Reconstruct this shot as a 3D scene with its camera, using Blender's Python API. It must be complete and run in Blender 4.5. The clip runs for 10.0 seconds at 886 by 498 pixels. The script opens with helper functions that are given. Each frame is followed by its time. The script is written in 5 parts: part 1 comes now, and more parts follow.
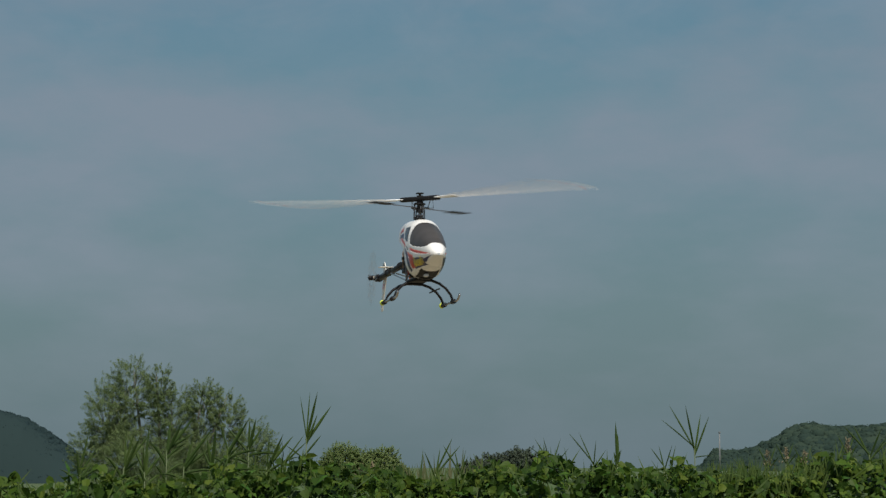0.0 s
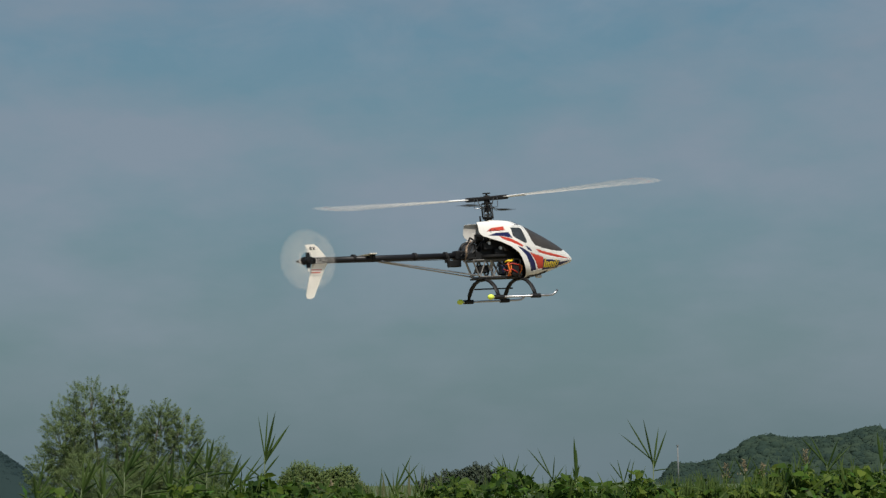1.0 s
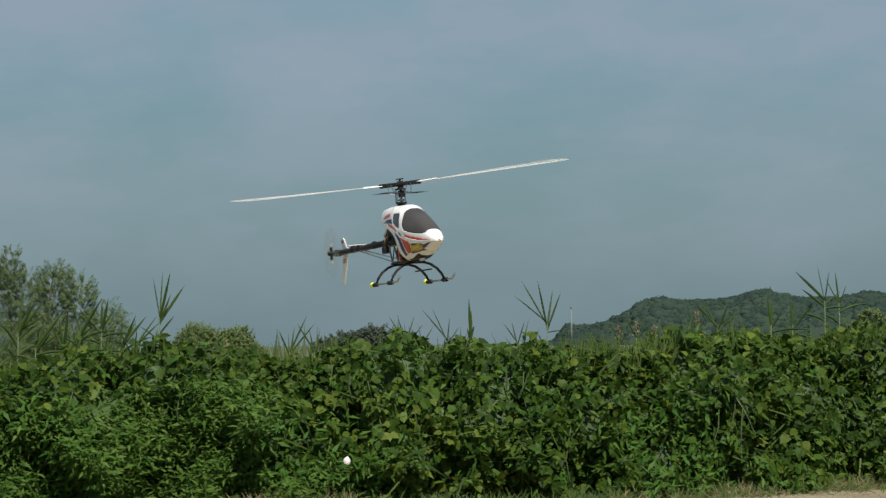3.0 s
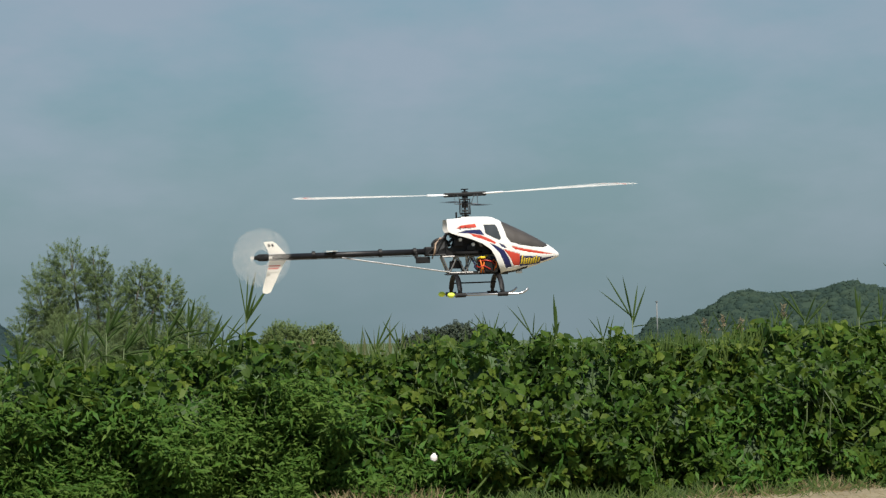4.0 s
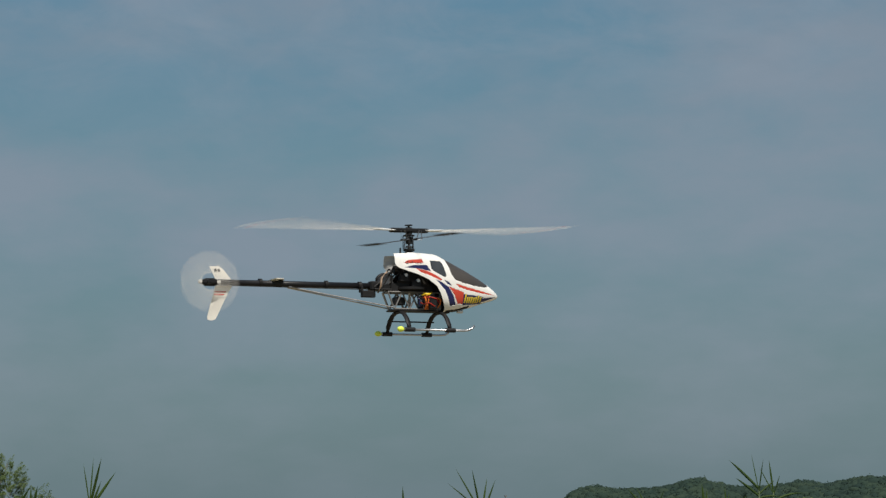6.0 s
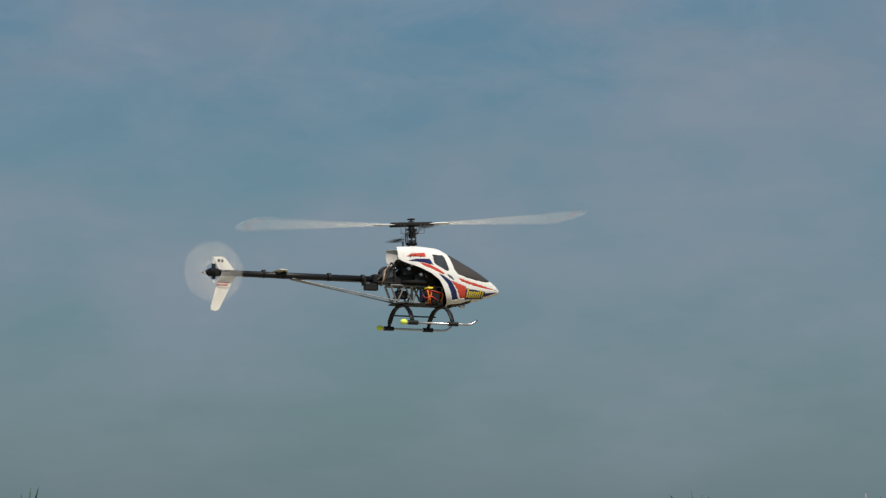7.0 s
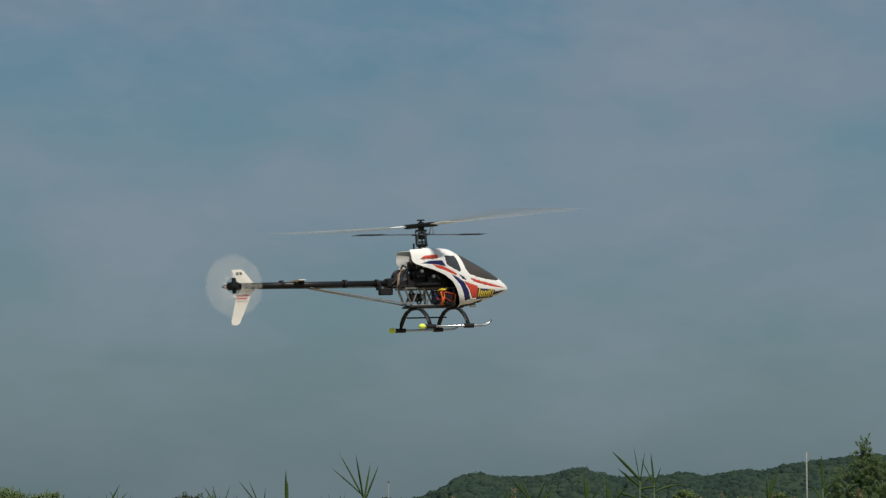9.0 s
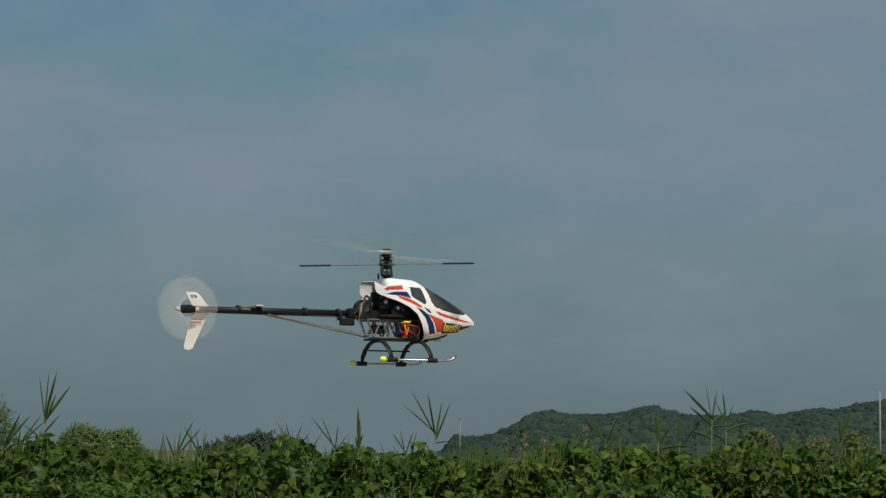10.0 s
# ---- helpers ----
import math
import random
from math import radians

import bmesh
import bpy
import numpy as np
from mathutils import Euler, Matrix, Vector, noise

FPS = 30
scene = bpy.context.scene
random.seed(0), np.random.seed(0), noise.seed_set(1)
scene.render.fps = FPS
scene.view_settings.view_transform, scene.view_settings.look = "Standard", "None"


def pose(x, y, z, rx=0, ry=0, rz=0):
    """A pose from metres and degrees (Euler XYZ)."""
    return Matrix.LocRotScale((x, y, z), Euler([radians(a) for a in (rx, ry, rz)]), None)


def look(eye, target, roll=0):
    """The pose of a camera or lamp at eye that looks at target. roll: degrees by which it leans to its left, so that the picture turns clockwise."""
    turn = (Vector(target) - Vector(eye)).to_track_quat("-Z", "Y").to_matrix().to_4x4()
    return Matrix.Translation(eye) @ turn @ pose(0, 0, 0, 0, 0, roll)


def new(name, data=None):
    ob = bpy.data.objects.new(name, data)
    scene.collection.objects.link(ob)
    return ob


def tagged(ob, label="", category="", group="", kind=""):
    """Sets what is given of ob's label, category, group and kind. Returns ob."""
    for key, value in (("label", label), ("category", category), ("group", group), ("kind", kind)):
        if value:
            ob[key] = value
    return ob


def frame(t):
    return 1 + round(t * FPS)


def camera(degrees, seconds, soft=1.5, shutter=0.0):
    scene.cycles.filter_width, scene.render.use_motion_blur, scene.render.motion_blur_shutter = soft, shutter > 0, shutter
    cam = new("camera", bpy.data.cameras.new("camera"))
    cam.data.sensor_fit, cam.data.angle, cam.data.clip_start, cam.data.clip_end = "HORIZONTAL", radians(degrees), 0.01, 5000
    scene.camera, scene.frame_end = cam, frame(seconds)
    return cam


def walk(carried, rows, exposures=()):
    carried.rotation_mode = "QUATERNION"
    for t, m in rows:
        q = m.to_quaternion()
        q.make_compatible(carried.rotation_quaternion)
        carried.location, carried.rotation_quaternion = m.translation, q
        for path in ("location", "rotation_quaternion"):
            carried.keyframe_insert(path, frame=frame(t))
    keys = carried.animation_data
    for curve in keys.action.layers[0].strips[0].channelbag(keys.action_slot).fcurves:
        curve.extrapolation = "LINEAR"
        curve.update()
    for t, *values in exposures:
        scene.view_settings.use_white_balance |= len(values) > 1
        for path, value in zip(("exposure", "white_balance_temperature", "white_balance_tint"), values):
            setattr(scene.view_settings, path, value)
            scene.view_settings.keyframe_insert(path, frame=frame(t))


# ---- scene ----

# camera: one standing spot, panned by hand
EYE_HEIGHT = 1.5
cam = camera(25, 10.0, soft=1.35, shutter=0.12)
PAN = (
    # seconds, turn to the left, tilt up, lean (degrees)
    (0.0, 2.09, 6.22, 0.06),
    (0.1, 2.05, 6.02, 0.15),
    (0.2, 1.95, 5.93, 0.14),
    (0.3, 1.66, 5.92, 0.08),
    (0.4, 1.25, 5.87, -0.01),
    (0.5, 0.81, 5.93, -0.24),
    (0.6, 0.61, 6.14, -0.21),
    (0.7, 0.51, 6.49, -0.35),
    (0.8, 0.52, 6.67, -0.50),
    (0.9, 0.69, 6.68, -0.63),
    (1.0, 0.82, 6.70, -0.85),
    (1.1, 0.66, 6.68, -0.43),
    (1.2, -0.22, 6.67, 0.01),
    (1.3, -1.20, 6.27, 0.35),
    (1.4, -2.06, 5.64, 0.70),
    (1.5, -2.49, 5.50, 1.07),
    (1.6, -2.43, 5.98, 1.02),
    (1.7, -1.20, 6.14, 1.01),
    (1.8, -0.99, 5.76, 0.99),
    (1.9, -1.52, 5.08, 0.93),
    (2.0, -3.12, 4.71, 0.90),
    (2.1, -3.84, 4.71, 0.76),
    (2.2, -3.59, 4.79, 0.65),
    (2.3, -2.87, 4.91, 0.55),
    (2.4, -2.39, 4.96, 0.46),
    (2.5, -2.84, 4.44, 0.39),
    (2.6, -3.16, 3.91, 0.17),
    (2.7, -3.65, 3.17, -0.04),
    (2.8, -3.56, 2.82, -0.25),
    (2.9, -3.12, 2.77, -0.47),
    (3.0, -2.11, 2.70, -0.71),
    (3.1, -1.93, 3.43, -0.86),
    (3.2, -1.26, 3.84, -1.04),
    (4.3, 0.34, 2.36, -1.34),
    (4.4, 0.24, 2.76, -1.38),
    (4.5, -0.00, 3.35, -1.45),
    (4.6, -0.21, 4.29, -1.42),
    (5.0, -0.96, 4.85, -1.45),
    (5.3, -1.52, 5.44, -1.00),
    (5.4, -1.82, 5.74, -0.87),
    (5.5, -2.47, 6.02, -0.77),
    (5.7, -3.50, 7.18, -0.76),
    (6.8, -4.92, 8.68, -0.19),
    (7.0, -5.71, 8.93, -0.10),
    (7.5, -7.19, 9.55, 0.12),
    (8.0, -6.84, 9.18, 0.36),
    (8.2, -7.37, 9.05, 0.46),
    (8.3, -7.58, 9.03, 0.52),
    (8.4, -7.74, 9.02, 0.58),
    (8.5, -7.86, 9.00, 0.65),
    (8.6, -7.82, 8.72, 0.72),
    (8.7, -7.73, 8.36, 0.78),
    (9.0, -7.24, 7.63, 0.59),
    (9.1, -7.15, 7.52, 0.69),
    (9.5, -6.97, 7.27, 1.18),
    (9.7, -6.11, 6.71, 1.03),
    (10.0, -5.19, 5.82, 0.89),
)
walk(cam, [(t, pose(0, 0, EYE_HEIGHT, 90 + tilt, 0, turn) @ pose(0, 0, 0, 0, 0, lean)) for t, turn, tilt, lean in PAN],
     exposures=((0.0, 0.0), (1.0, 0.08), (2.0, 0.1), (2.5, 0.13), (3.0, 0.41), (4.3, 0.54), (4.5, 0.54), (5.0, 0.24), (5.5, 0.1), (7.5, 0.0), (9.0, -0.05), (10.0, -0.1)))

# ---- light ----
SUN_ELEVATION, SUN_AZIMUTH = 56.0, 162.0  # degrees; azimuth clockwise from +y
world = bpy.data.worlds.new("hazy_sky")
scene.world = world
world.use_nodes = True
wn, wl = world.node_tree.nodes, world.node_tree.links
wn.clear()


def wnode(kind, **sockets):
    node = wn.new(kind)
    for key, value in sockets.items():
        node.inputs[key].default_value = value
    return node


def ramp_stops(node, stops):
    ramp = node.color_ramp
    while len(ramp.elements) < len(stops):
        ramp.elements.new(0.5)
    for element, (place, colour) in zip(ramp.elements, stops):
        element.position, element.color = place, (*colour, 1)


w_out = wn.new("ShaderNodeOutputWorld")
w_back = wn.new("ShaderNodeBackground")
w_sky = wn.new("ShaderNodeTexSky")
w_sky.sky_type, w_sky.sun_disc = "NISHITA", False
w_sky.sun_elevation, w_sky.sun_rotation = radians(SUN_ELEVATION), radians(SUN_AZIMUTH)
w_sky.dust_density = 3.0
w_scale = wn.new("ShaderNodeVectorMath")
w_scale.operation = "SCALE"
w_scale.inputs["Scale"].default_value = 0.07
w_geo = wn.new("ShaderNodeTexCoord")
w_sep = wn.new("ShaderNodeSeparateXYZ")
w_haze = wn.new("ShaderNodeValToRGB")
ramp_stops(w_haze, ((0.0, (0.138, 0.202, 0.224)), (0.08, (0.142, 0.225, 0.250)), (0.17, (0.143, 0.252, 0.305)), (0.3, (0.10, 0.23, 0.34)), (1.0, (0.10, 0.22, 0.36))))
w_stretch = wn.new("ShaderNodeMapping")
w_stretch.inputs["Scale"].default_value = (3.0, 3.0, 7.0)
w_cloud = wnode("ShaderNodeTexNoise", Scale=2.6, Detail=5.0, Roughness=0.55)
w_cloud_ramp = wn.new("ShaderNodeValToRGB")
ramp_stops(w_cloud_ramp, ((0.36, (0, 0, 0)), (0.66, (1, 1, 1))))
w_cloud_amount = wn.new("ShaderNodeMath")
w_cloud_amount.operation = "MULTIPLY"
w_cloud_amount.inputs[1].default_value = 0.85
w_mix = wn.new("ShaderNodeMix")
w_mix.data_type = "RGBA"
w_mix.inputs["B"].default_value = (0.220, 0.272, 0.330, 1)
w_both = wn.new("ShaderNodeMix")
w_both.data_type = "RGBA"
w_both.inputs["Factor"].default_value = 0.85
wl.new(w_sky.outputs["Color"], w_scale.inputs[0])
wl.new(w_geo.outputs["Generated"], w_sep.inputs[0])
wl.new(w_sep.outputs["Z"], w_haze.inputs["Fac"])
wl.new(w_geo.outputs["Generated"], w_stretch.inputs["Vector"])
wl.new(w_stretch.outputs["Vector"], w_cloud.inputs["Vector"])
wl.new(w_cloud.outputs["Fac"], w_cloud_ramp.inputs["Fac"])
w_low = wn.new("ShaderNodeMapRange")
w_low.inputs["From Min"].default_value, w_low.inputs["From Max"].default_value = 0.0, 0.13
w_low.inputs["To Min"].default_value, w_low.inputs["To Max"].default_value = 0.25, 0.9
wl.new(w_sep.outputs["Z"], w_low.inputs["Value"])
wl.new(w_low.outputs["Result"], w_cloud_amount.inputs[1])
wl.new(w_cloud_ramp.outputs["Color"], w_cloud_amount.inputs[0])
wl.new(w_cloud_amount.outputs[0], w_mix.inputs["Factor"])
wl.new(w_haze.outputs["Color"], w_mix.inputs["A"])
# fine wisps in the higher sky
w_fine = wn.new("ShaderNodeMapping")
w_fine.inputs["Scale"].default_value = (1.0, 1.0, 1.9)
w_wisp = wnode("ShaderNodeTexNoise", Scale=14.0, Detail=7.0, Roughness=0.62, Distortion=0.6)
w_wisp_ramp = wn.new("ShaderNodeValToRGB")
ramp_stops(w_wisp_ramp, ((0.46, (0, 0, 0)), (0.74, (1, 1, 1))))
w_high = wn.new("ShaderNodeMapRange")
w_high.inputs["From Min"].default_value, w_high.inputs["From Max"].default_value = 0.17, 0.27
w_high.inputs["To Min"].default_value, w_high.inputs["To Max"].default_value = 0.0, 0.55
w_wisp_amount = wn.new("ShaderNodeMath")
w_wisp_amount.operation = "MULTIPLY"
w_wisped = wn.new("ShaderNodeMix")
w_wisped.data_type = "RGBA"
w_wisped.inputs["B"].default_value = (0.262, 0.318, 0.385, 1)
wl.new(w_geo.outputs["Generated"], w_fine.inputs["Vector"])
wl.new(w_fine.outputs["Vector"], w_wisp.inputs["Vector"])
wl.new(w_wisp.outputs["Fac"], w_wisp_ramp.inputs["Fac"])
wl.new(w_sep.outputs["Z"], w_high.inputs["Value"])
wl.new(w_wisp_ramp.outputs["Color"], w_wisp_amount.inputs[0])
wl.new(w_high.outputs["Result"], w_wisp_amount.inputs[1])
wl.new(w_wisp_amount.outputs[0], w_wisped.inputs["Factor"])
wl.new(w_mix.outputs["Result"], w_wisped.inputs["A"])
wl.new(w_scale.outputs["Vector"], w_both.inputs["A"])
wl.new(w_wisped.outputs["Result"], w_both.inputs["B"])
wl.new(w_both.outputs["Result"], w_back.inputs["Color"])
wl.new(w_back.outputs["Background"], w_out.inputs["Surface"])

sun_data = bpy.data.lights.new("sun", "SUN")
sun_data.energy, sun_data.angle, sun_data.color = 4.3, radians(0.6), (1.0, 0.93, 0.83)
sun = new("sun", sun_data)
sun_from = Vector((math.sin(radians(SUN_AZIMUTH)) * math.cos(radians(SUN_ELEVATION)),
                   math.cos(radians(SUN_AZIMUTH)) * math.cos(radians(SUN_ELEVATION)), math.sin(radians(SUN_ELEVATION))))
sun.matrix_world = look(sun_from * 60, (0, 0, 0))


# ---- materials ----
def material(name, colour, rough=0.5, metal=0.0, vary=0.15, scale=30.0, bump=0.0, coat=0.0, specular=0.5):
    """A surface with a mottled base colour at two scales, uneven gloss and fine relief."""
    m = bpy.data.materials.new(name)
    m.use_nodes = True
    n, l = m.node_tree.nodes, m.node_tree.links
    b = n["Principled BSDF"]
    b.inputs["Metallic"].default_value = metal
    b.inputs["Coat Weight"].default_value = coat
    b.inputs["Specular IOR Level"].default_value = specular
    where = n.new("ShaderNodeTexCoord")
    big = n.new("ShaderNodeTexNoise")
    big.inputs["Scale"].default_value, big.inputs["Detail"].default_value = scale * 0.15, 3
    fine = n.new("ShaderNodeTexNoise")
    fine.inputs["Scale"].default_value, fine.inputs["Detail"].default_value = scale, 6
    both = n.new("ShaderNodeMath")
    both.operation = "MULTIPLY_ADD"
    both.inputs[1].default_value = 0.5
    half = n.new("ShaderNodeMath")
    half.operation = "MULTIPLY"
    half.inputs[1].default_value = 0.5
    tone = n.new("ShaderNodeValToRGB")
    ramp_stops(tone, ((0.3, [c * (1 - vary) for c in colour]), (0.7, [min(1, c * (1 + vary)) for c in colour])))
    gloss = n.new("ShaderNodeMapRange")
    gloss.inputs["To Min"].default_value, gloss.inputs["To Max"].default_value = max(0.02, rough - 0.08), min(1, rough + 0.08)
    l.new(where.outputs["Object"], big.inputs["Vector"])
    l.new(where.outputs["Object"], fine.inputs["Vector"])
    l.new(fine.outputs["Fac"], half.inputs[0])
    l.new(big.outputs["Fac"], both.inputs[0])
    l.new(half.outputs[0], both.inputs[2])
    l.new(both.outputs[0], tone.inputs["Fac"])
    l.new(tone.outputs["Color"], b.inputs["Base Color"])
    l.new(fine.outputs["Fac"], gloss.inputs["Value"])
    l.new(gloss.outputs["Result"], b.inputs["Roughness"])
    if bump:
        relief = n.new("ShaderNodeBump")
        relief.inputs["Strength"].default_value, relief.inputs["Distance"].default_value = bump, 0.01
        l.new(fine.outputs["Fac"], relief.inputs["Height"])
        l.new(relief.outputs["Normal"], b.inputs["Normal"])
    return m


def leaf_material(name, colours, rough=0.45, glow_through=0.3, patch=1.2, by_object=False, shine=0.12):
    """Leaves: each its own shade, lighter and darker patches over the plant, some light let through."""
    m = bpy.data.materials.new(name)
    m.use_nodes = True
    n, l = m.node_tree.nodes, m.node_tree.links
    b, out = n["Principled BSDF"], n["Material Output"]
    b.inputs["Specular IOR Level"].default_value = shine
    b.inputs["Roughness"].default_value = rough
    info = n.new("ShaderNodeObjectInfo" if by_object else "ShaderNodeNewGeometry")
    single = info.outputs["Random" if by_object else "Random Per Island"]
    where = n.new("ShaderNodeNewGeometry")
    spread = n.new("ShaderNodeTexNoise")
    spread.inputs["Scale"].default_value, spread.inputs["Detail"].default_value = patch, 3
    add = n.new("ShaderNodeMath")
    add.operation = "MULTIPLY_ADD"
    add.inputs[1].default_value = 0.55
    less = n.new("ShaderNodeMath")
    less.operation = "MULTIPLY"
    less.inputs[1].default_value = 0.5
    tone = n.new("ShaderNodeValToRGB")
    ramp_stops(tone, [((i + 0.2) / len(colours), c) for i, c in enumerate(colours)])
    through_leaf = n.new("ShaderNodeBsdfTranslucent")
    mix = n.new("ShaderNodeMixShader")
    mix.inputs[0].default_value = glow_through
    l.new(where.outputs["Position"], spread.inputs["Vector"])
    l.new(spread.outputs["Fac"], less.inputs[0])
    l.new(single, add.inputs[0])
    l.new(less.outputs[0], add.inputs[2])
    l.new(add.outputs[0], tone.inputs["Fac"])
    l.new(tone.outputs["Color"], b.inputs["Base Color"])
    l.new(tone.outputs["Color"], through_leaf.inputs["Color"])
    l.new(b.outputs[0], mix.inputs[1])
    l.new(through_leaf.outputs[0], mix.inputs[2])
    l.new(mix.outputs[0], out.inputs["Surface"])
    return m


WHITE = material("white_gloss_paint", (0.80, 0.79, 0.76), 0.28, vary=0.04, scale=18, coat=0.3)
RED = material("red_decal", (0.55, 0.06, 0.035), 0.32, vary=0.08)
BLUE = material("navy_blue_decal", (0.012, 0.016, 0.085), 0.32, vary=0.1)
YELLOW = material("yellow_decal", (0.75, 0.55, 0.03), 0.35, vary=0.08)
TINT = material("smoked_windshield", (0.050, 0.043, 0.038), 0.42, vary=0.3, scale=8, coat=0.03)
WINDOW = material("dark_side_window", (0.045, 0.05, 0.055), 0.15, vary=0.3, scale=20)
CARBON = material("black_carbon_tube", (0.010, 0.010, 0.012), 0.42, vary=0.2, scale=120, bump=0.05, specular=0.3)
PLASTIC = material("black_plastic", (0.012, 0.012, 0.013), 0.55, vary=0.25, scale=60, bump=0.1, specular=0.25)
ALLOY = material("brushed_aluminium", (0.66, 0.66, 0.66), 0.35, metal=0.5, vary=0.1, scale=80)
FRAME_WHITE = material("pale_frame_plate", (0.36, 0.355, 0.35), 0.45, metal=0.2, vary=0.1, scale=50)
ROD = material("polished_rod", (0.46, 0.46, 0.47), 0.36, metal=1.0, vary=0.1, scale=80)
SHADED_TRUSS = material("shaded_truss_plate", (0.16, 0.155, 0.15), 0.42, metal=0.2, vary=0.15, scale=60)
STEEL = material("dark_steel", (0.16, 0.16, 0.17), 0.35, metal=0.8, vary=0.15, scale=60)
ORANGE = material("orange_wire", (0.80, 0.20, 0.03), 0.45, vary=0.15)
WIRE_RED = material("red_wire", (0.45, 0.03, 0.02), 0.45, vary=0.15)
BATTERY = material("battery_wrap", (0.02, 0.022, 0.05), 0.4, vary=0.3)
LIME = material("fluorescent_yellow_foam", (0.72, 0.85, 0.10), 0.6, vary=0.08, scale=60, bump=0.1)
TAN = material("tan_plastic", (0.34, 0.24, 0.17), 0.5, vary=0.15)
FIN = material("cream_white_fin", (0.84, 0.81, 0.74), 0.35, vary=0.05)
BLADE = material("white_rotor_blade", (0.82, 0.82, 0.81), 0.35, vary=0.06)
SWEEP = material("pale_tail_blade", (0.62, 0.60, 0.56), 0.5, vary=0.05)

KUDZU = leaf_material("kudzu_leaf", [(0.018, 0.037, 0.009), (0.026, 0.055, 0.010), (0.038, 0.079, 0.011), (0.062, 0.112, 0.014), (0.13, 0.172, 0.028)], 0.5, 0.42, 0.9, shine=0.14)
KUDZU_SINGLE = leaf_material("kudzu_leaf_front", [(0.026, 0.066, 0.010), (0.042, 0.096, 0.014), (0.074, 0.132, 0.018), (0.120, 0.168, 0.026)], 0.5, 0.35, 0.9, True, shine=0.12)
WEED = leaf_material("weed_leaf", [(0.018, 0.056, 0.010), (0.034, 0.092, 0.014), (0.052, 0.122, 0.018), (0.08, 0.15, 0.024)], 0.55, 0.3, 1.5)
REED = leaf_material("reed_leaf", [(0.025, 0.05, 0.014), (0.045, 0.08, 0.02), (0.085, 0.125, 0.03)], 0.55, 0.25, 2.0)
MEADOW = leaf_material("meadow_grass_blade", [(0.07, 0.105, 0.035), (0.11, 0.15, 0.05), (0.16, 0.18, 0.075)], 0.7, 0.35, 0.4, shine=0.02)
STALK = material("reed_stalk", (0.075, 0.105, 0.038), 0.6, vary=0.25, scale=15)
DRY = leaf_material("dry_grass", [(0.085, 0.070, 0.036), (0.15, 0.12, 0.062), (0.23, 0.19, 0.11)], 0.7, 0.2, 2.0, shine=0.05)
PLUME = leaf_material("reddish_plume", [(0.15, 0.125, 0.075), (0.22, 0.185, 0.12)], 0.8, 0.2, 2.0, shine=0.0)
# leaf colours beyond the hedge are lightened to stand for haze
WILLOW = leaf_material("hazed_willow_leaf", [(0.108, 0.162, 0.076), (0.14, 0.198, 0.088), (0.175, 0.238, 0.104), (0.225, 0.285, 0.13)], 0.8, 0.5, 0.7, shine=0.0)
SHRUB = leaf_material("hazed_shrub_leaf", [(0.14, 0.20, 0.08), (0.18, 0.245, 0.095), (0.235, 0.295, 0.12)], 0.8, 0.5, 0.5, shine=0.0)
DARK_TREE = leaf_material("hazed_tree_leaf", [(0.072, 0.094, 0.070), (0.080, 0.102, 0.074), (0.088, 0.110, 0.078)], 0.8, 0.25, 0.2, shine=0.0)
# hill greens are greyed towards blue: distance haze put into the colour
HAZED_WOODS = leaf_material("hazed_wooded_hill", [(0.021, 0.036, 0.033), (0.025, 0.042, 0.036), (0.030, 0.049, 0.039), (0.038, 0.058, 0.042)], 0.9, 0.05, 0.04, shine=0.0)
# bluer still, with the haze over the farthest hill painted in
HAZED_FAR_WOODS = leaf_material("hazed_far_woods", [(0.019, 0.034, 0.038), (0.022, 0.038, 0.041), (0.026, 0.043, 0.044)], 0.9, 0.05, 0.03, shine=0.0)
BARK = material("grey_bark", (0.10, 0.10, 0.08), 0.85, vary=0.3, scale=8, bump=0.4)
SHADE_CORE = material("painted_hollow_shade", (0.042, 0.070, 0.026), 0.9, vary=0.5, scale=9, bump=0.6)
POLE = material("weathered_pole", (0.22, 0.205, 0.19), 0.85, vary=0.25, scale=5)
# the chimney's white is greyed so that haze lies in its colour
HAZED_CONCRETE = material("hazed_concrete", (0.16, 0.17, 0.175), 0.8, vary=0.1, scale=4)
HERB = leaf_material("herb_leaf", [(0.040, 0.092, 0.018), (0.056, 0.120, 0.022), (0.078, 0.150, 0.028), (0.115, 0.185, 0.038)], 0.55, 0.4, 1.5, shine=0.08)
TAN_GRASS = leaf_material("pale_tall_grass", [(0.050, 0.085, 0.030), (0.080, 0.118, 0.042), (0.13, 0.135, 0.068)], 0.7, 0.35, 0.8, shine=0.02)
INNER_SHADE = material("painted_inner_shade", (0.035, 0.033, 0.032), 0.7, vary=0.3, scale=20)
PETAL = material("white_petal", (0.80, 0.74, 0.72), 0.6, vary=0.05)


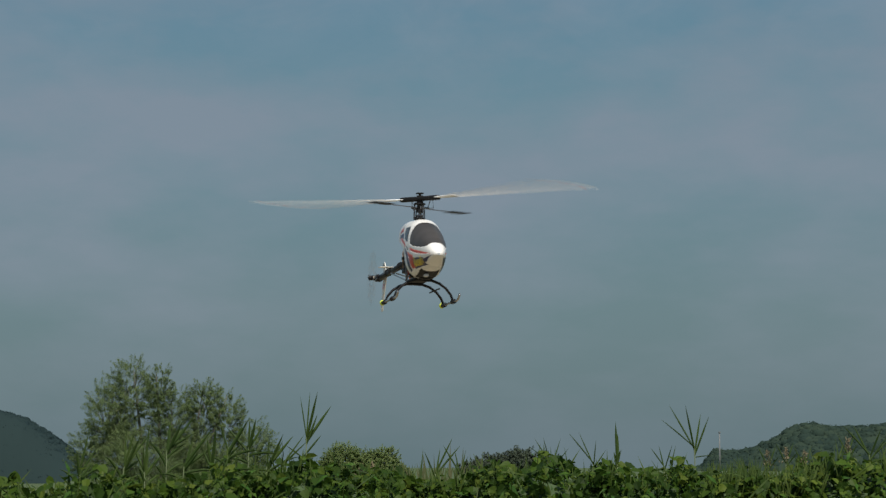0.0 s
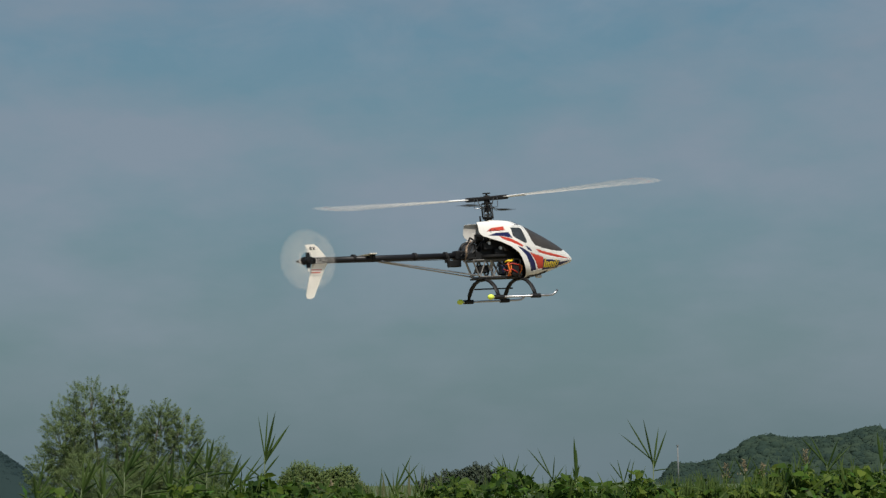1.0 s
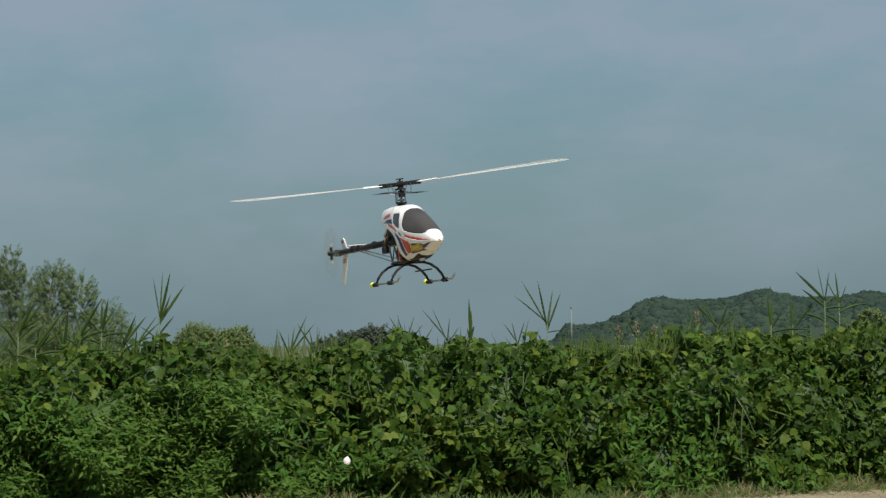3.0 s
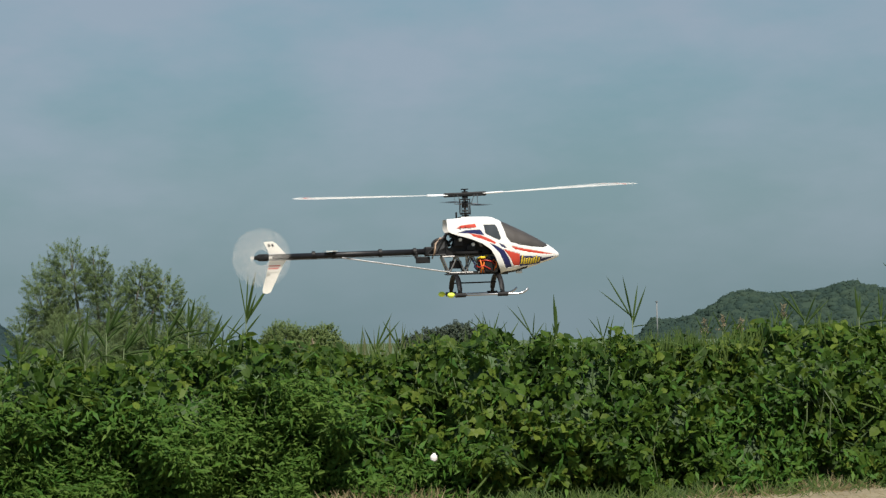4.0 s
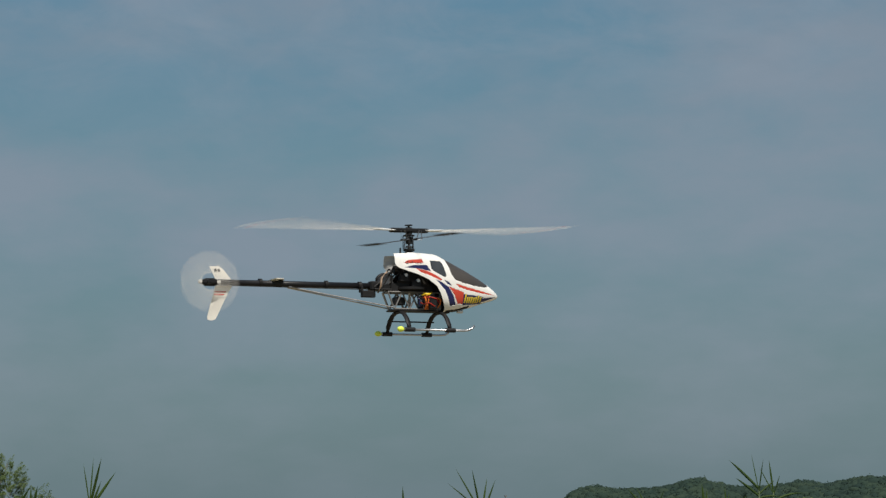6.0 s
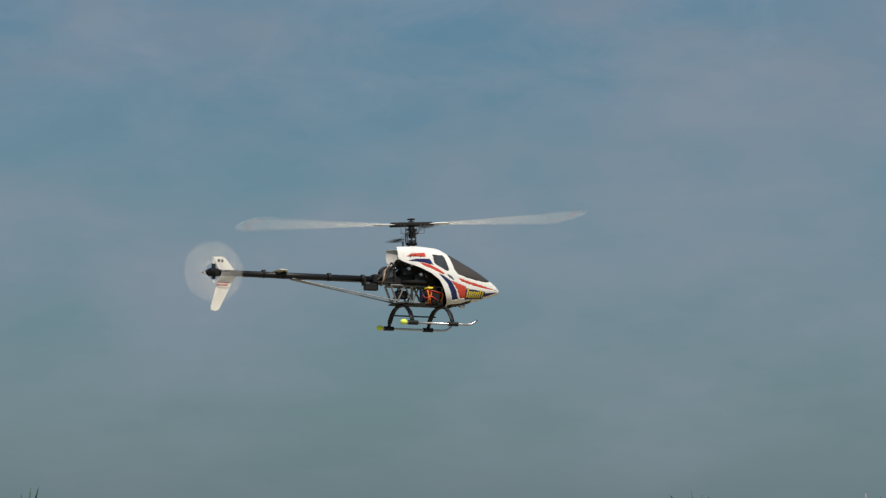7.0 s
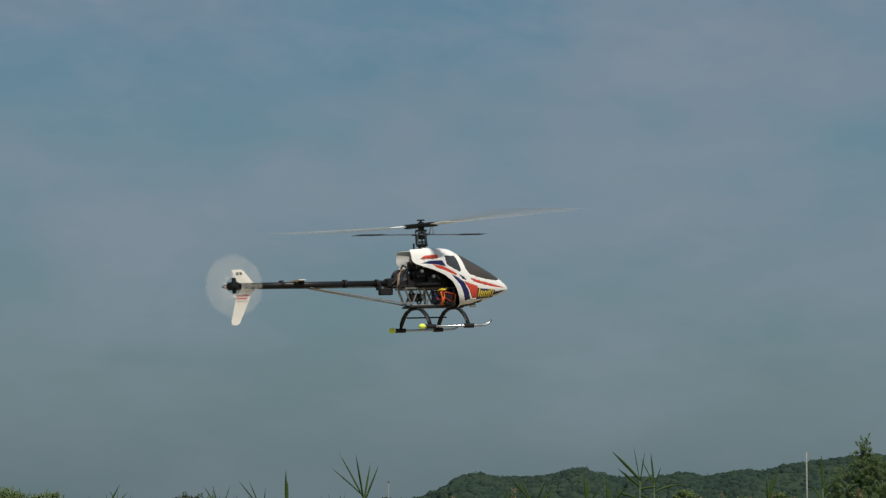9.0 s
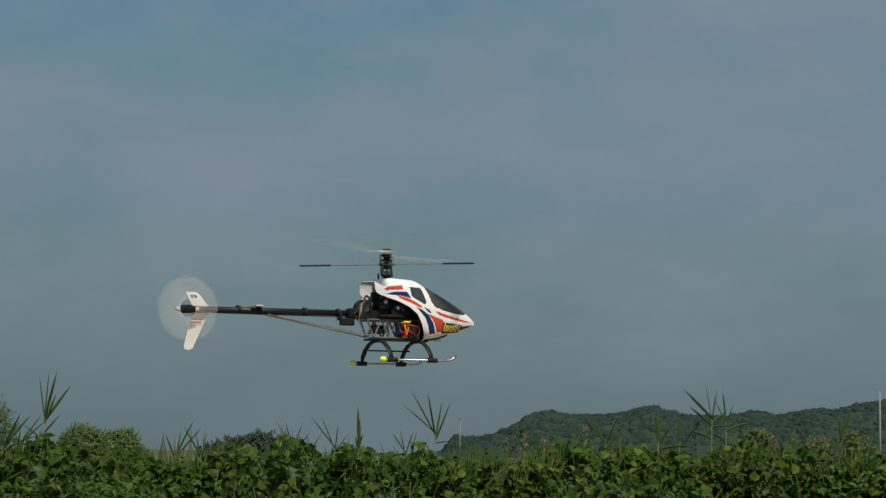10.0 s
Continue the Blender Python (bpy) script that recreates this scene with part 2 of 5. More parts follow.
def ground_material():
    """Mown dry straw on the near side of the hedge, a green meadow beyond it."""
    m = material("dry_mown_grass", (0.205, 0.17, 0.105), 0.9, vary=0.35, scale=14, bump=0.7)
    n, l = m.node_tree.nodes, m.node_tree.links
    b = n["Principled BSDF"]
    straw = b.inputs["Base Color"].links[0].from_socket
    where = n.new("ShaderNodeNewGeometry")
    sep = n.new("ShaderNodeSeparateXYZ")
    wobble = n.new("ShaderNodeTexNoise")
    wobble.inputs["Scale"].default_value = 1.3
    push = n.new("ShaderNodeMath")
    push.operation = "ADD"
    edge = n.new("ShaderNodeMapRange")
    edge.inputs["From Min"].default_value, edge.inputs["From Max"].default_value = 22.0, 24.0
    meadow = n.new("ShaderNodeValToRGB")
    ramp_stops(meadow, ((0.3, (0.04, 0.068, 0.022)), (0.7, (0.075, 0.105, 0.035))))
    swap = n.new("ShaderNodeMix")
    swap.data_type = "RGBA"
    l.new(where.outputs["Position"], sep.inputs[0])
    l.new(where.outputs["Position"], wobble.inputs["Vector"])
    l.new(sep.outputs["Y"], push.inputs[0])
    l.new(wobble.outputs["Fac"], push.inputs[1])
    l.new(push.outputs[0], edge.inputs["Value"])
    l.new(wobble.outputs["Fac"], meadow.inputs["Fac"])
    l.new(edge.outputs["Result"], swap.inputs["Factor"])
    l.new(straw, swap.inputs["A"])
    l.new(meadow.outputs["Color"], swap.inputs["B"])
    l.new(swap.outputs["Result"], b.inputs["Base Color"])
    return m


# ---- building helpers ----
def mesh_object(name, bm, mat, smooth=False):
    me = bpy.data.meshes.new(name)
    bm.to_mesh(me)
    bm.free()
    me.materials.append(mat)
    if smooth:
        me.polygons.foreach_set("use_smooth", [True] * len(me.polygons))
    return new(name, me)


def part(name, bm, mat, parent, label="", smooth=False):
    """Link a bmesh as one mesh under a thing or under a part of it."""
    ob = mesh_object(name, bm, mat, smooth)
    ob.parent = parent
    return tagged(ob, label)


def thing(name, label, category, at=(0, 0, 0), group="", kind=""):
    ob = new(name)
    ob.empty_display_size = 0.1
    ob.location = at
    return tagged(ob, label, category, group, kind)


def tube(bm, points, radii, sides=8):
    """A round bar along points; radii is one number or one for each point."""
    points = [Vector(p) for p in points]
    if not isinstance(radii, (list, tuple)):
        radii = [radii] * len(points)
    rings = []
    for i, p in enumerate(points):
        along = (points[min(i + 1, len(points) - 1)] - points[max(i - 1, 0)]).normalized()
        side = along.cross(Vector((0, 0, 1)) if abs(along.z) < 0.9 else Vector((1, 0, 0))).normalized()
        up = side.cross(along)
        rings.append([bm.verts.new(p + (side * math.cos(a) + up * math.sin(a)) * radii[i])
                      for a in [2 * math.pi * k / sides for k in range(sides)]])
    for a, b in zip(rings, rings[1:]):
        for k in range(sides):
            bm.faces.new((a[k], a[(k + 1) % sides], b[(k + 1) % sides], b[k]))
    bm.faces.new(rings[0][::-1])
    bm.faces.new(rings[-1])
    return bm


def bar(a, b, r, sides=10, r2=None):
    return tube(bmesh.new(), [a, b], [r, r if r2 is None else r2], sides)


def block(bm, centre, size, bevel=0.002, turn=None):
    made = bmesh.ops.create_cube(bm, size=1.0)["verts"]
    for v in made:
        v.co = Vector((v.co.x * size[0], v.co.y * size[1], v.co.z * size[2]))
    if bevel:
        edges = list({e for v in made for e in v.link_edges})
        made = list({v for v in bmesh.ops.bevel(bm, geom=edges, offset=bevel, segments=1, affect="EDGES")["verts"]} | {v for v in made if v.is_valid})
    for v in made:
        if turn is not None:
            v.co = turn @ v.co
        v.co += Vector(centre)
    return bm


def plate(bm, outline, y, thick):
    """A flat plate in the x-z plane from its outline."""
    front = [bm.verts.new((x, y - thick / 2, z)) for x, z in outline]
    back = [bm.verts.new((x, y + thick / 2, z)) for x, z in outline]
    bm.faces.new(front)
    bm.faces.new(back[::-1])
    for i in range(len(front)):
        j = (i + 1) % len(front)
        bm.faces.new((front[j], front[i], back[i], back[j]))
    return bm


def lerp_table(table, x):
    return float(np.interp(x, [a for a, _ in table], [b for _, b in table]))


def inside(poly, x, z):
    hit = False
    for (x0, z0), (x1, z1) in zip(poly, poly[1:] + poly[:1]):
        if (z0 > z) != (z1 > z) and x < (x1 - x0) * (z - z0) / (z1 - z0) + x0:
            hit = not hit
    return hit


# ---- leaves ----
HEART = (np.array([(0, 0, 0), (-0.42, 0.18, 0.05), (-0.36, 0.62, 0.02), (0, 1, -0.10), (0.36, 0.62, 0.02), (0.42, 0.18, 0.05), (0, 0.45, -0.05)], float),
         [(0, 6, 1), (1, 6, 2), (2, 6, 3), (3, 6, 4), (4, 6, 5), (5, 6, 0)])
LOBED = (np.array([(0, 0, 0), (-0.30, 0.05, 0.05), (-0.52, 0.42, -0.04), (-0.26, 0.50, 0.04), (0, 1, -0.12), (0.26, 0.50, 0.04), (0.52, 0.42, -0.04), (0.30, 0.05, 0.05), (0, 0.35, -0.03)], float),
         [(0, 8, 1), (1, 8, 2), (2, 8, 3), (3, 8, 4), (4, 8, 5), (5, 8, 6), (6, 8, 7), (7, 8, 0)])
LANCE = (np.array([(0, 0, 0), (-0.15, 0.4, 0.03), (0, 1, -0.12), (0.15, 0.4, 0.03)], float), [(0, 3, 1), (1, 3, 2)])
OVAL = (np.array([(0, 0, 0), (-0.3, 0.45, 0.05), (0, 1, -0.05), (0.3, 0.45, 0.05)], float), [(0, 3, 1), (1, 3, 2)])


def leaf_mesh(name, mat, shape, places, facing, sizes, rng, tips=None):
    """One joined mesh of many leaves. facing: the way each leaf's upper side looks; tips: the way its tip points, where it matters."""
    verts, faces = shape
    count = len(places)
    facing = facing / np.linalg.norm(facing, axis=1)[:, None]
    if tips is None:
        tips = rng.normal(size=(count, 3)) * 0.6 + np.array([0, 0, -0.9])
    tips = tips - facing * (tips * facing).sum(1)[:, None]
    tips = tips / (np.linalg.norm(tips, axis=1)[:, None] + 1e-9)
    across = np.cross(tips, facing)
    co = (places[:, None, :] + sizes[:, None, None] * (verts[None, :, 0, None] * across[:, None, :] + verts[None, :, 1, None] * tips[:, None, :] + verts[None, :, 2, None] * facing[:, None, :]))
    me = bpy.data.meshes.new(name)
    step = len(verts)
    index = (np.array(faces)[None] + (np.arange(count) * step)[:, None, None]).reshape(-1, 3)
    me.from_pydata(co.reshape(-1, 3).tolist(), [], index.tolist())
    me.materials.append(mat)
    return me


STRAND = (np.array([(-0.02, 0, 0), (0.02, 0, 0), (0.025, 0.5, 0.03), (0.0, 1, -0.06), (-0.025, 0.5, 0.03)], float), [(0, 1, 2), (0, 2, 4), (4, 2, 3)])


def on_bearing(azimuth, distance, z=0.0):
    """The place at a bearing (degrees to the right of straight ahead) and a distance from the camera's spot."""
    return Vector((distance * math.sin(radians(azimuth)), distance * math.cos(radians(azimuth)), z))


# ---- ground ----
def build_ground():
    bm = bmesh.new()
    bmesh.ops.create_grid(bm, x_segments=250, y_segments=250, size=2500)
    # meadow sunk across a wedge of camera bearings to bare the distant hill's foot
    for v in bm.verts:
        far, az = v.co.xy.length, math.degrees(math.atan2(v.co.x, v.co.y))
        if -60 < az < -11.3 and far > 110:
            fall = min(1.0, (far - 110) / 500)
            v.co.z = -9 * fall * min(1.0, (-11.3 - az) / 1.2)
    tagged(mesh_object("ground", bm, ground_material()), "dry mown straw ground with a green meadow beyond the hedge", "ground", kind="structure")


# ---- hills ----
def build_hill(name, label, ridge, distance, depth, crown, count, mat, seed, foot=0.0, sink=0.40):
    """A wooded ridge of rounded tree crowns on a slope; its heights follow bearings and rise angles fitted to the
    camera's view.
    """
    rng = np.random.default_rng(seed)
    root = thing(name, label, "hill", kind="structure")
    first, last = ridge[0][0], ridge[-1][0]

    def surface(az, f):
        """The hillside at a bearing, f from its foot (0) to the ridge (0.5) and down its back (1)."""
        top = EYE_HEIGHT + distance * math.tan(radians(lerp_table(ridge, az))) - crown * 0.45 - foot
        return on_bearing(az, distance + depth * (f - 0.5), top * math.sin(math.pi * f) ** 0.8 + foot - 0.3)

    bm = bmesh.new()
    columns, rows = 160, 16
    grid = [[bm.verts.new(surface(first + (last - first) * i / columns, j / rows)) for j in range(rows + 1)] for i in range(columns + 1)]
    for a, b in zip(grid, grid[1:]):
        for j in range(rows):
            bm.faces.new((a[j], a[j + 1], b[j + 1], b[j]))
    part("slope", bm, mat, root, "wooded slope", smooth=True)
    ball = bmesh.new()
    bmesh.ops.create_icosphere(ball, subdivisions=2, radius=1.0)
    ball.verts.index_update()
    unit = np.array([v.co[:] for v in ball.verts])
    tris = np.array([[v.index for v in f.verts] for f in ball.faces])
    ball.free()
    balls, leaf_places, leaf_ways, leaf_sizes = [], [], [], []
    for k in range(count):
        f = 0.5 if k % 5 == 0 else 0.5 * rng.uniform(0, 1) ** 0.8
        at = np.array(surface(rng.uniform(first, last), f)[:])
        size = crown * rng.uniform(0.5, 1.15) * np.array((1.1, 1.0, rng.uniform(0.65, 0.95)))
        swell = np.array([1 + 0.42 * noise.noise(Vector(u) * 1.7 + Vector((k * 3.1, seed, 0))) + 0.24 * noise.noise(Vector(u) * 4.3 + Vector((0, k * 2.3, seed))) for u in unit])
        skin = at + unit * size * swell[:, None]
        skin += np.array((0.0, sink * 1.4, -sink)) * crown
        balls.append(skin)
        pick = rng.choice(len(unit), 36)
        leaf_places.append(skin[pick] + rng.normal(size=(36, 3)) * crown * 0.05)
        leaf_ways.append(unit[pick] * 0.7 + rng.normal(size=(36, 3)) * 0.4 + (0, -0.3, 0.2))
        leaf_sizes.append(crown * rng.uniform(0.16, 0.42, 36))
    me = bpy.data.meshes.new("tree_crowns")
    index = (tris[None] + (np.arange(count) * len(unit))[:, None, None]).reshape(-1, 3)
    me.from_pydata(np.concatenate(balls).tolist(), [], index.tolist())
    me.materials.append(mat)
    me.polygons.foreach_set("use_smooth", [True] * len(me.polygons))
    crowns = new("tree_crowns", me)
    crowns.parent = root
    tagged(crowns, "dense rounded treetops", kind="stuff")
    ways = np.concatenate(leaf_ways)
    me = leaf_mesh("leafy_tufts", mat, OVAL, np.concatenate(leaf_places), ways, np.concatenate(leaf_sizes), rng, rng.normal(size=ways.shape) + (0, 0, 0.4))
    tufts = new("leafy_tufts", me)
    tufts.parent = root
    tagged(tufts, "fine leafy tufts of the treetops", kind="stuff")


# ---- trees and bushes ----
def build_tree(name, label, category, distance, lobes, mat, leaf, twigs, per_twig, seed, shape=LANCE, lift=0.5, stems=6):
    """A tree of stems, limbs and leafy twigs. lobes: (bearing, rise angle, half-width, half-height) in degrees."""
    rng = np.random.default_rng(seed)
    per_degree = distance * radians(1)
    middle = sum(b for b, *_ in lobes) / len(lobes)
    base = on_bearing(middle, distance)
    root = thing(name, label, category, base)
    spots = []
    for az, el, wide, high in lobes:
        c = on_bearing(az, distance) - base
        spots.append((np.array((c.x, c.y, EYE_HEIGHT + el * per_degree)), np.array((wide, wide * 0.8, high)) * per_degree))
    trunk = bmesh.new()
    thick = 0.018 * max(c[2] + r[2] for c, r in spots)
    for k in range(stems):
        c, r = spots[k % len(spots)]
        foot = Vector((rng.normal() * 0.12, rng.normal() * 0.12, -0.1)) + Vector((c[0] * 0.35, c[1] * 0.35, 0))
        top = Vector(c + rng.uniform(-0.3, 0.3, 3) * r) + Vector((0, 0, r[2] * 0.5))
        mid = foot.lerp(top, 0.5) + Vector(rng.normal(size=3) * 0.06 * r[0])
        tube(trunk, [foot, foot.lerp(mid, 0.5), mid, mid.lerp(top, 0.6), top], [thick, thick * 0.85, thick * 0.6, thick * 0.35, thick * 0.1], 6)
    part("trunk", trunk, BARK, root, smooth=True)
    limbs = bmesh.new()
    places, facing, tips, sizes = [], [], [], []
    volume = np.array([np.prod(r) for _, r in spots]) ** 0.6
    for k in range(twigs):
        c, r = spots[rng.choice(len(spots), p=volume / volume.sum())]
        way = rng.normal(size=3)
        way /= np.linalg.norm(way)
        start = c + way * r * rng.uniform(0.42, 0.96)
        if start[2] < 0.1:
            continue
        grow = way * (1, 1, 0.5) + np.array((0, 0, lift)) + rng.normal(size=3) * 0.25
        grow /= np.linalg.norm(grow)
        length = r.mean() * rng.uniform(0.18, 0.45)
        if k % 12 == 0:
            tube(limbs, [c * 0.6 + start * 0.4 - (0, 0, r[2] * 0.2), start, start + grow * length], [thick * 0.14, thick * 0.08, thick * 0.02], 4)
        along = rng.uniform(0, 1, (per_twig, 1))
        spread = rng.normal(size=(per_twig, 3)) * length * 0.16 * (1.15 - along)
        places.append(start + grow * along * length + spread)
        tip = grow + rng.normal(size=(per_twig, 3)) * 0.55
        tips.append(tip)
        facing.append(way * 0.7 + rng.normal(size=(per_twig, 3)) * 0.6 + (0, -0.2, 0.5))
        sizes.append(leaf * rng.uniform(0.6, 1.25, per_twig))
    tagged(part("limb", limbs, BARK, root), kind="stuff")
    me = leaf_mesh("crown", mat, shape, np.concatenate(places), np.concatenate(facing), np.concatenate(sizes), rng, np.concatenate(tips))
    crown = new("crown", me)
    crown.parent = root


# ---- hedge ----
HEDGE_TOP = ((-18, -0.3), (-12.3, -0.36), (-11, -0.23), (-8.7, -0.06), (-5.9, -0.04), (-3.7, -0.06), (-2.6, -0.04), (-1.5, -0.12), (0.2, -0.05), (0.7, 0.17), (1.8, -0.08),
             (3.4, -0.04), (4.4, 0.06), (5.5, -0.2), (7.1, -0.4), (8.2, -0.1), (8.9, 0.36), (9.8, 0.18), (11.4, 0.06), (12.3, 0.2), (13.5, 0.1), (15.1, 0.2), (16.7, 0.0), (22, 0.1))


def hedge_front(x):
    return 18.35 + 0.10 * math.sin(x * 1.7) + (0.42 * (x - 1.2) if x > 1.2 else 0.0) + (0.30 * (x + 1.2) if x < -1.2 else 0.0)


def hedge_point(x, s, lump=1.0):
    """The hedge's skin: s from 0 (foot) to 1 (crest) up its front, to 2 back over its top."""
    front = hedge_front(x)
    az = math.degrees(math.atan2(x, front + 0.9))
    top = EYE_HEIGHT + (front + 0.9) * math.tan(radians(lerp_table(HEDGE_TOP, az))) - 0.08 + 0.16 * noise.noise(Vector((x * 1.9, 0.3, 5.0))) + 0.10 * noise.noise(Vector((x * 5.5, 1.3, 8.0)))
    n = noise.fractal(Vector((x * 1.3, s * 1.8, 3.1)), 1.0, 2.0, 3) * lump
    if s <= 1:
        z = top * s
        y = front + 0.15 + 0.85 * s ** 1.6 - 0.62 * n - 0.16 * noise.noise(Vector((x * 3.6, s * 5.0, 9.4))) * lump - 0.18 * math.sin(math.pi * s)
        out = Vector((0, -1, 0.25 + 0.6 * s))
    else:
        z = top - 0.10 * (s - 1) + 0.16 * n
        y = front + 1.0 + 2.6 * (s - 1)
        out = Vector((0, -0.5, 1))
    return Vector((x, y, z)), out


def kudzu_leaf(bm, size):
    verts = [bm.verts.new(v * size) for v in HEART[0]]
    for f in HEART[1]:
        bm.faces.new([verts[i] for i in f])
    return bm


def build_hedge():
    rng = np.random.default_rng(5)
    root = thing("kudzu_hedge", "dense green kudzu hedge overgrowing a bank", "hedge", kind="")
    # dark sheet behind the leaves; its colour stands for shade in the gaps
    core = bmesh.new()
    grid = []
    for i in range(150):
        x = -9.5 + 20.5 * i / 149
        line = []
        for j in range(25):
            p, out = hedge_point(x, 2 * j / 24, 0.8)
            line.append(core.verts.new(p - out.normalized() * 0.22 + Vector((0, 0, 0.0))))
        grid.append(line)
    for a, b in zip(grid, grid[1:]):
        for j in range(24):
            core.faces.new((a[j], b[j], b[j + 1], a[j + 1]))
    part("shade_sheet", core, SHADE_CORE, root, "dark inner sheet painted as shade between the leaves", smooth=True)

    def scatter(count, low, high, depth, x0=-9.3, x1=10.8):
        places, facing = [], []
        while len(places) < count:
            x, s = rng.uniform(x0, x1), rng.uniform(low, high)
            # sprays of leaves with shaded hollows between them
            if noise.noise(Vector((x * 2.6, s * 3.9, 17.0))) + 0.6 * noise.noise(Vector((x * 6.1, s * 9.0, 4.0))) < rng.uniform(-0.75, 0.0):
                continue
            p, out = hedge_point(x, s)
            out = out.normalized()
            places.append(p - out * rng.uniform(-0.10, depth))
            facing.append(out + Vector(rng.normal(size=3) * 1.0) + Vector((0.05, 0, 0.45)))
        return np.array(places), np.array(facing)

    for name, shape, count, small, large, label in (("foliage", HEART, 20000, 0.17, 0.36, "broad heart-shaped vine leaves"), ("lobed_foliage", LOBED, 17000, 0.18, 0.38, "lobed vine leaves"), ("narrow_foliage", LANCE, 8000, 0.24, 0.40, "narrow leaves among the vines")):
        places, facing = scatter(count, 0.02, 1.03, 0.28)
        me = leaf_mesh(name, KUDZU if shape is not LANCE else WEED, shape, places, facing, rng.uniform(small, large, len(places)) ** 2, rng)
        foliage = new(name, me)
        foliage.parent = root
        tagged(foliage, label, kind="stuff")
    places, facing = scatter(9000, 1.0, 2.0, 0.12)
    me = leaf_mesh("top_foliage", KUDZU, HEART, places, facing, rng.uniform(0.22, 0.36, len(places)) ** 2, rng)
    top = new("top_foliage", me)
    top.parent = root
    tagged(top, kind="stuff")
    # small-leaved weeds along the foot
    places, facing = scatter(15000, 0.0, 0.75, 0.12, -9.3, 10.5)
    keep = np.array([noise.noise(Vector((p[0] * 0.9, p[2] * 1.6, 7.7))) * 0.5 + 0.42 - 0.5 * p[2] - (0.35 if p[0] > 0.2 else 0) + rng.normal() * 0.08 > 0 for p in places])
    me = leaf_mesh("weed_foliage", WEED, LANCE, places[keep] + np.array([0, -0.12, 0]), facing[keep], rng.uniform(0.07, 0.15, keep.sum()), rng, rng.normal(size=(keep.sum(), 3)))
    weeds = new("weed_foliage", me)
    weeds.parent = root
    tagged(weeds, "narrow-leaved green weeds", kind="stuff")
    places, facing = scatter(650, 0.1, 1.02, 0.06)
    me = leaf_mesh("hanging_grass", REED, STRAND, places - np.array([0, 0.05, 0]), facing * (0.6, 1, 0.3), rng.uniform(0.15, 0.38, len(places)), rng, rng.normal(size=(len(places), 3)) * (0.6, 0.2, 0.4) + (0, -0.2, -0.3))
    blades = new("hanging_grass", me)
    blades.parent = root
    tagged(blades, "pale grass blades hanging between the leaves", kind="stuff")
    # leafy herb sprigs heaped against the foot, thickest where the camera's view needs them
    tips, where, ways, sizes = [], [], [], []
    while len(sizes) < 2600:
        x, s = rng.uniform(-7.5, 6.0), rng.uniform(0.0, 0.72)
        keep = 0.9 - 1.0 * s - (0.75 if x > -0.9 else 0.0) + 0.8 * noise.noise(Vector((x * 0.9, s * 2.0, 31.0))) + 0.7 * math.exp(-((x + 1.55) / 0.6) ** 2)
        if rng.uniform() > keep:
            continue
        p, out = hedge_point(x, s)
        p = p + out.normalized() * (rng.uniform(0.04, 0.22) + 0.16 * math.exp(-((x + 1.55) / 0.6) ** 2))
        axis = np.array((rng.normal() * 0.5, -0.5 + rng.normal() * 0.3, 0.8))
        size = rng.uniform(0.055, 0.12)
        for k in range(9):
            a = 2.4 * k + rng.uniform(-0.2, 0.2)
            fan = np.array((math.cos(a), -0.3 + 0.4 * math.sin(a), 0.75 * math.sin(a) + 0.1))
            where.append(np.array(p[:]) + axis * (0.02 * (4 - k)))
            ways.append(axis + rng.normal(size=3) * 0.45)
            tips.append(fan)
        sizes.append(size)
    me = leaf_mesh("herb_foliage", HERB, LANCE, np.array(where), np.array(ways), np.repeat(sizes, 9) * rng.uniform(0.7, 1.1, len(where)), rng, np.array(tips))
    herbs = new("herb_foliage", me)
    herbs.parent = root
    tagged(herbs, "fresh green herb sprigs with narrow leaves", kind="stuff")
    # hanging vines and pale stems
    for _ in range(40):
        p, out = hedge_point(rng.uniform(-6, 8), rng.uniform(0.5, 0.95))
        p = p + out.normalized() * 0.06
        drop = rng.uniform(0.25, 0.6)
        q = p + Vector((rng.normal() * 0.12, -0.08, -drop))
        part("vine", tube(bmesh.new(), [p, p.lerp(q, 0.5) + Vector((rng.normal() * 0.03, -0.03, 0)), q], [0.006, 0.005, 0.003], 5), STALK, root)
    # the foremost large leaves
    shared = []
    for k in range(4):
        ob = mesh_object("leaf", kudzu_leaf(bmesh.new(), 0.085 + 0.014 * k), KUDZU_SINGLE)
        shared.append(ob.data)
        bpy.data.objects.remove(ob)
    for k in range(290):
        p, out = hedge_point(rng.uniform(-6.2, 8.6), rng.uniform(0.2, 1.25))
        out = out.normalized()
        leaf = new("leaf", shared[k % 4])
        leaf.parent = root
        facing = (out + Vector(rng.normal(size=3) * 0.7) + Vector((0, 0, 0.4))).normalized()
        tip = Vector((rng.normal() * 0.5, -0.3, -1))
        tip = (tip - facing * tip.dot(facing)).normalized()
        side = tip.cross(facing)
        leaf.matrix_basis = Matrix((side, tip, facing)).transposed().to_4x4()
        leaf.location = p + out * 0.06
    # pale litter and blossom on the hedge
    for az, el, size in ((-0.69, -3.30, 0.038), (-3.7, -1.5, 0.02), (-9.9, -2.1, 0.022)):
        x = 18.6 * math.tan(radians(az))
        s = (EYE_HEIGHT + 18.9 * math.tan(radians(el))) / 1.5
        p, out = hedge_point(x, s)
        bm = bmesh.new()
        bmesh.ops.create_icosphere(bm, subdivisions=2, radius=size)
        for v in bm.verts:
            v.co = Vector((v.co.x, v.co.y * 0.5, v.co.z * 1.2)) * (1 + 0.3 * noise.noise(v.co * 60)) + p + out.normalized() * 0.08
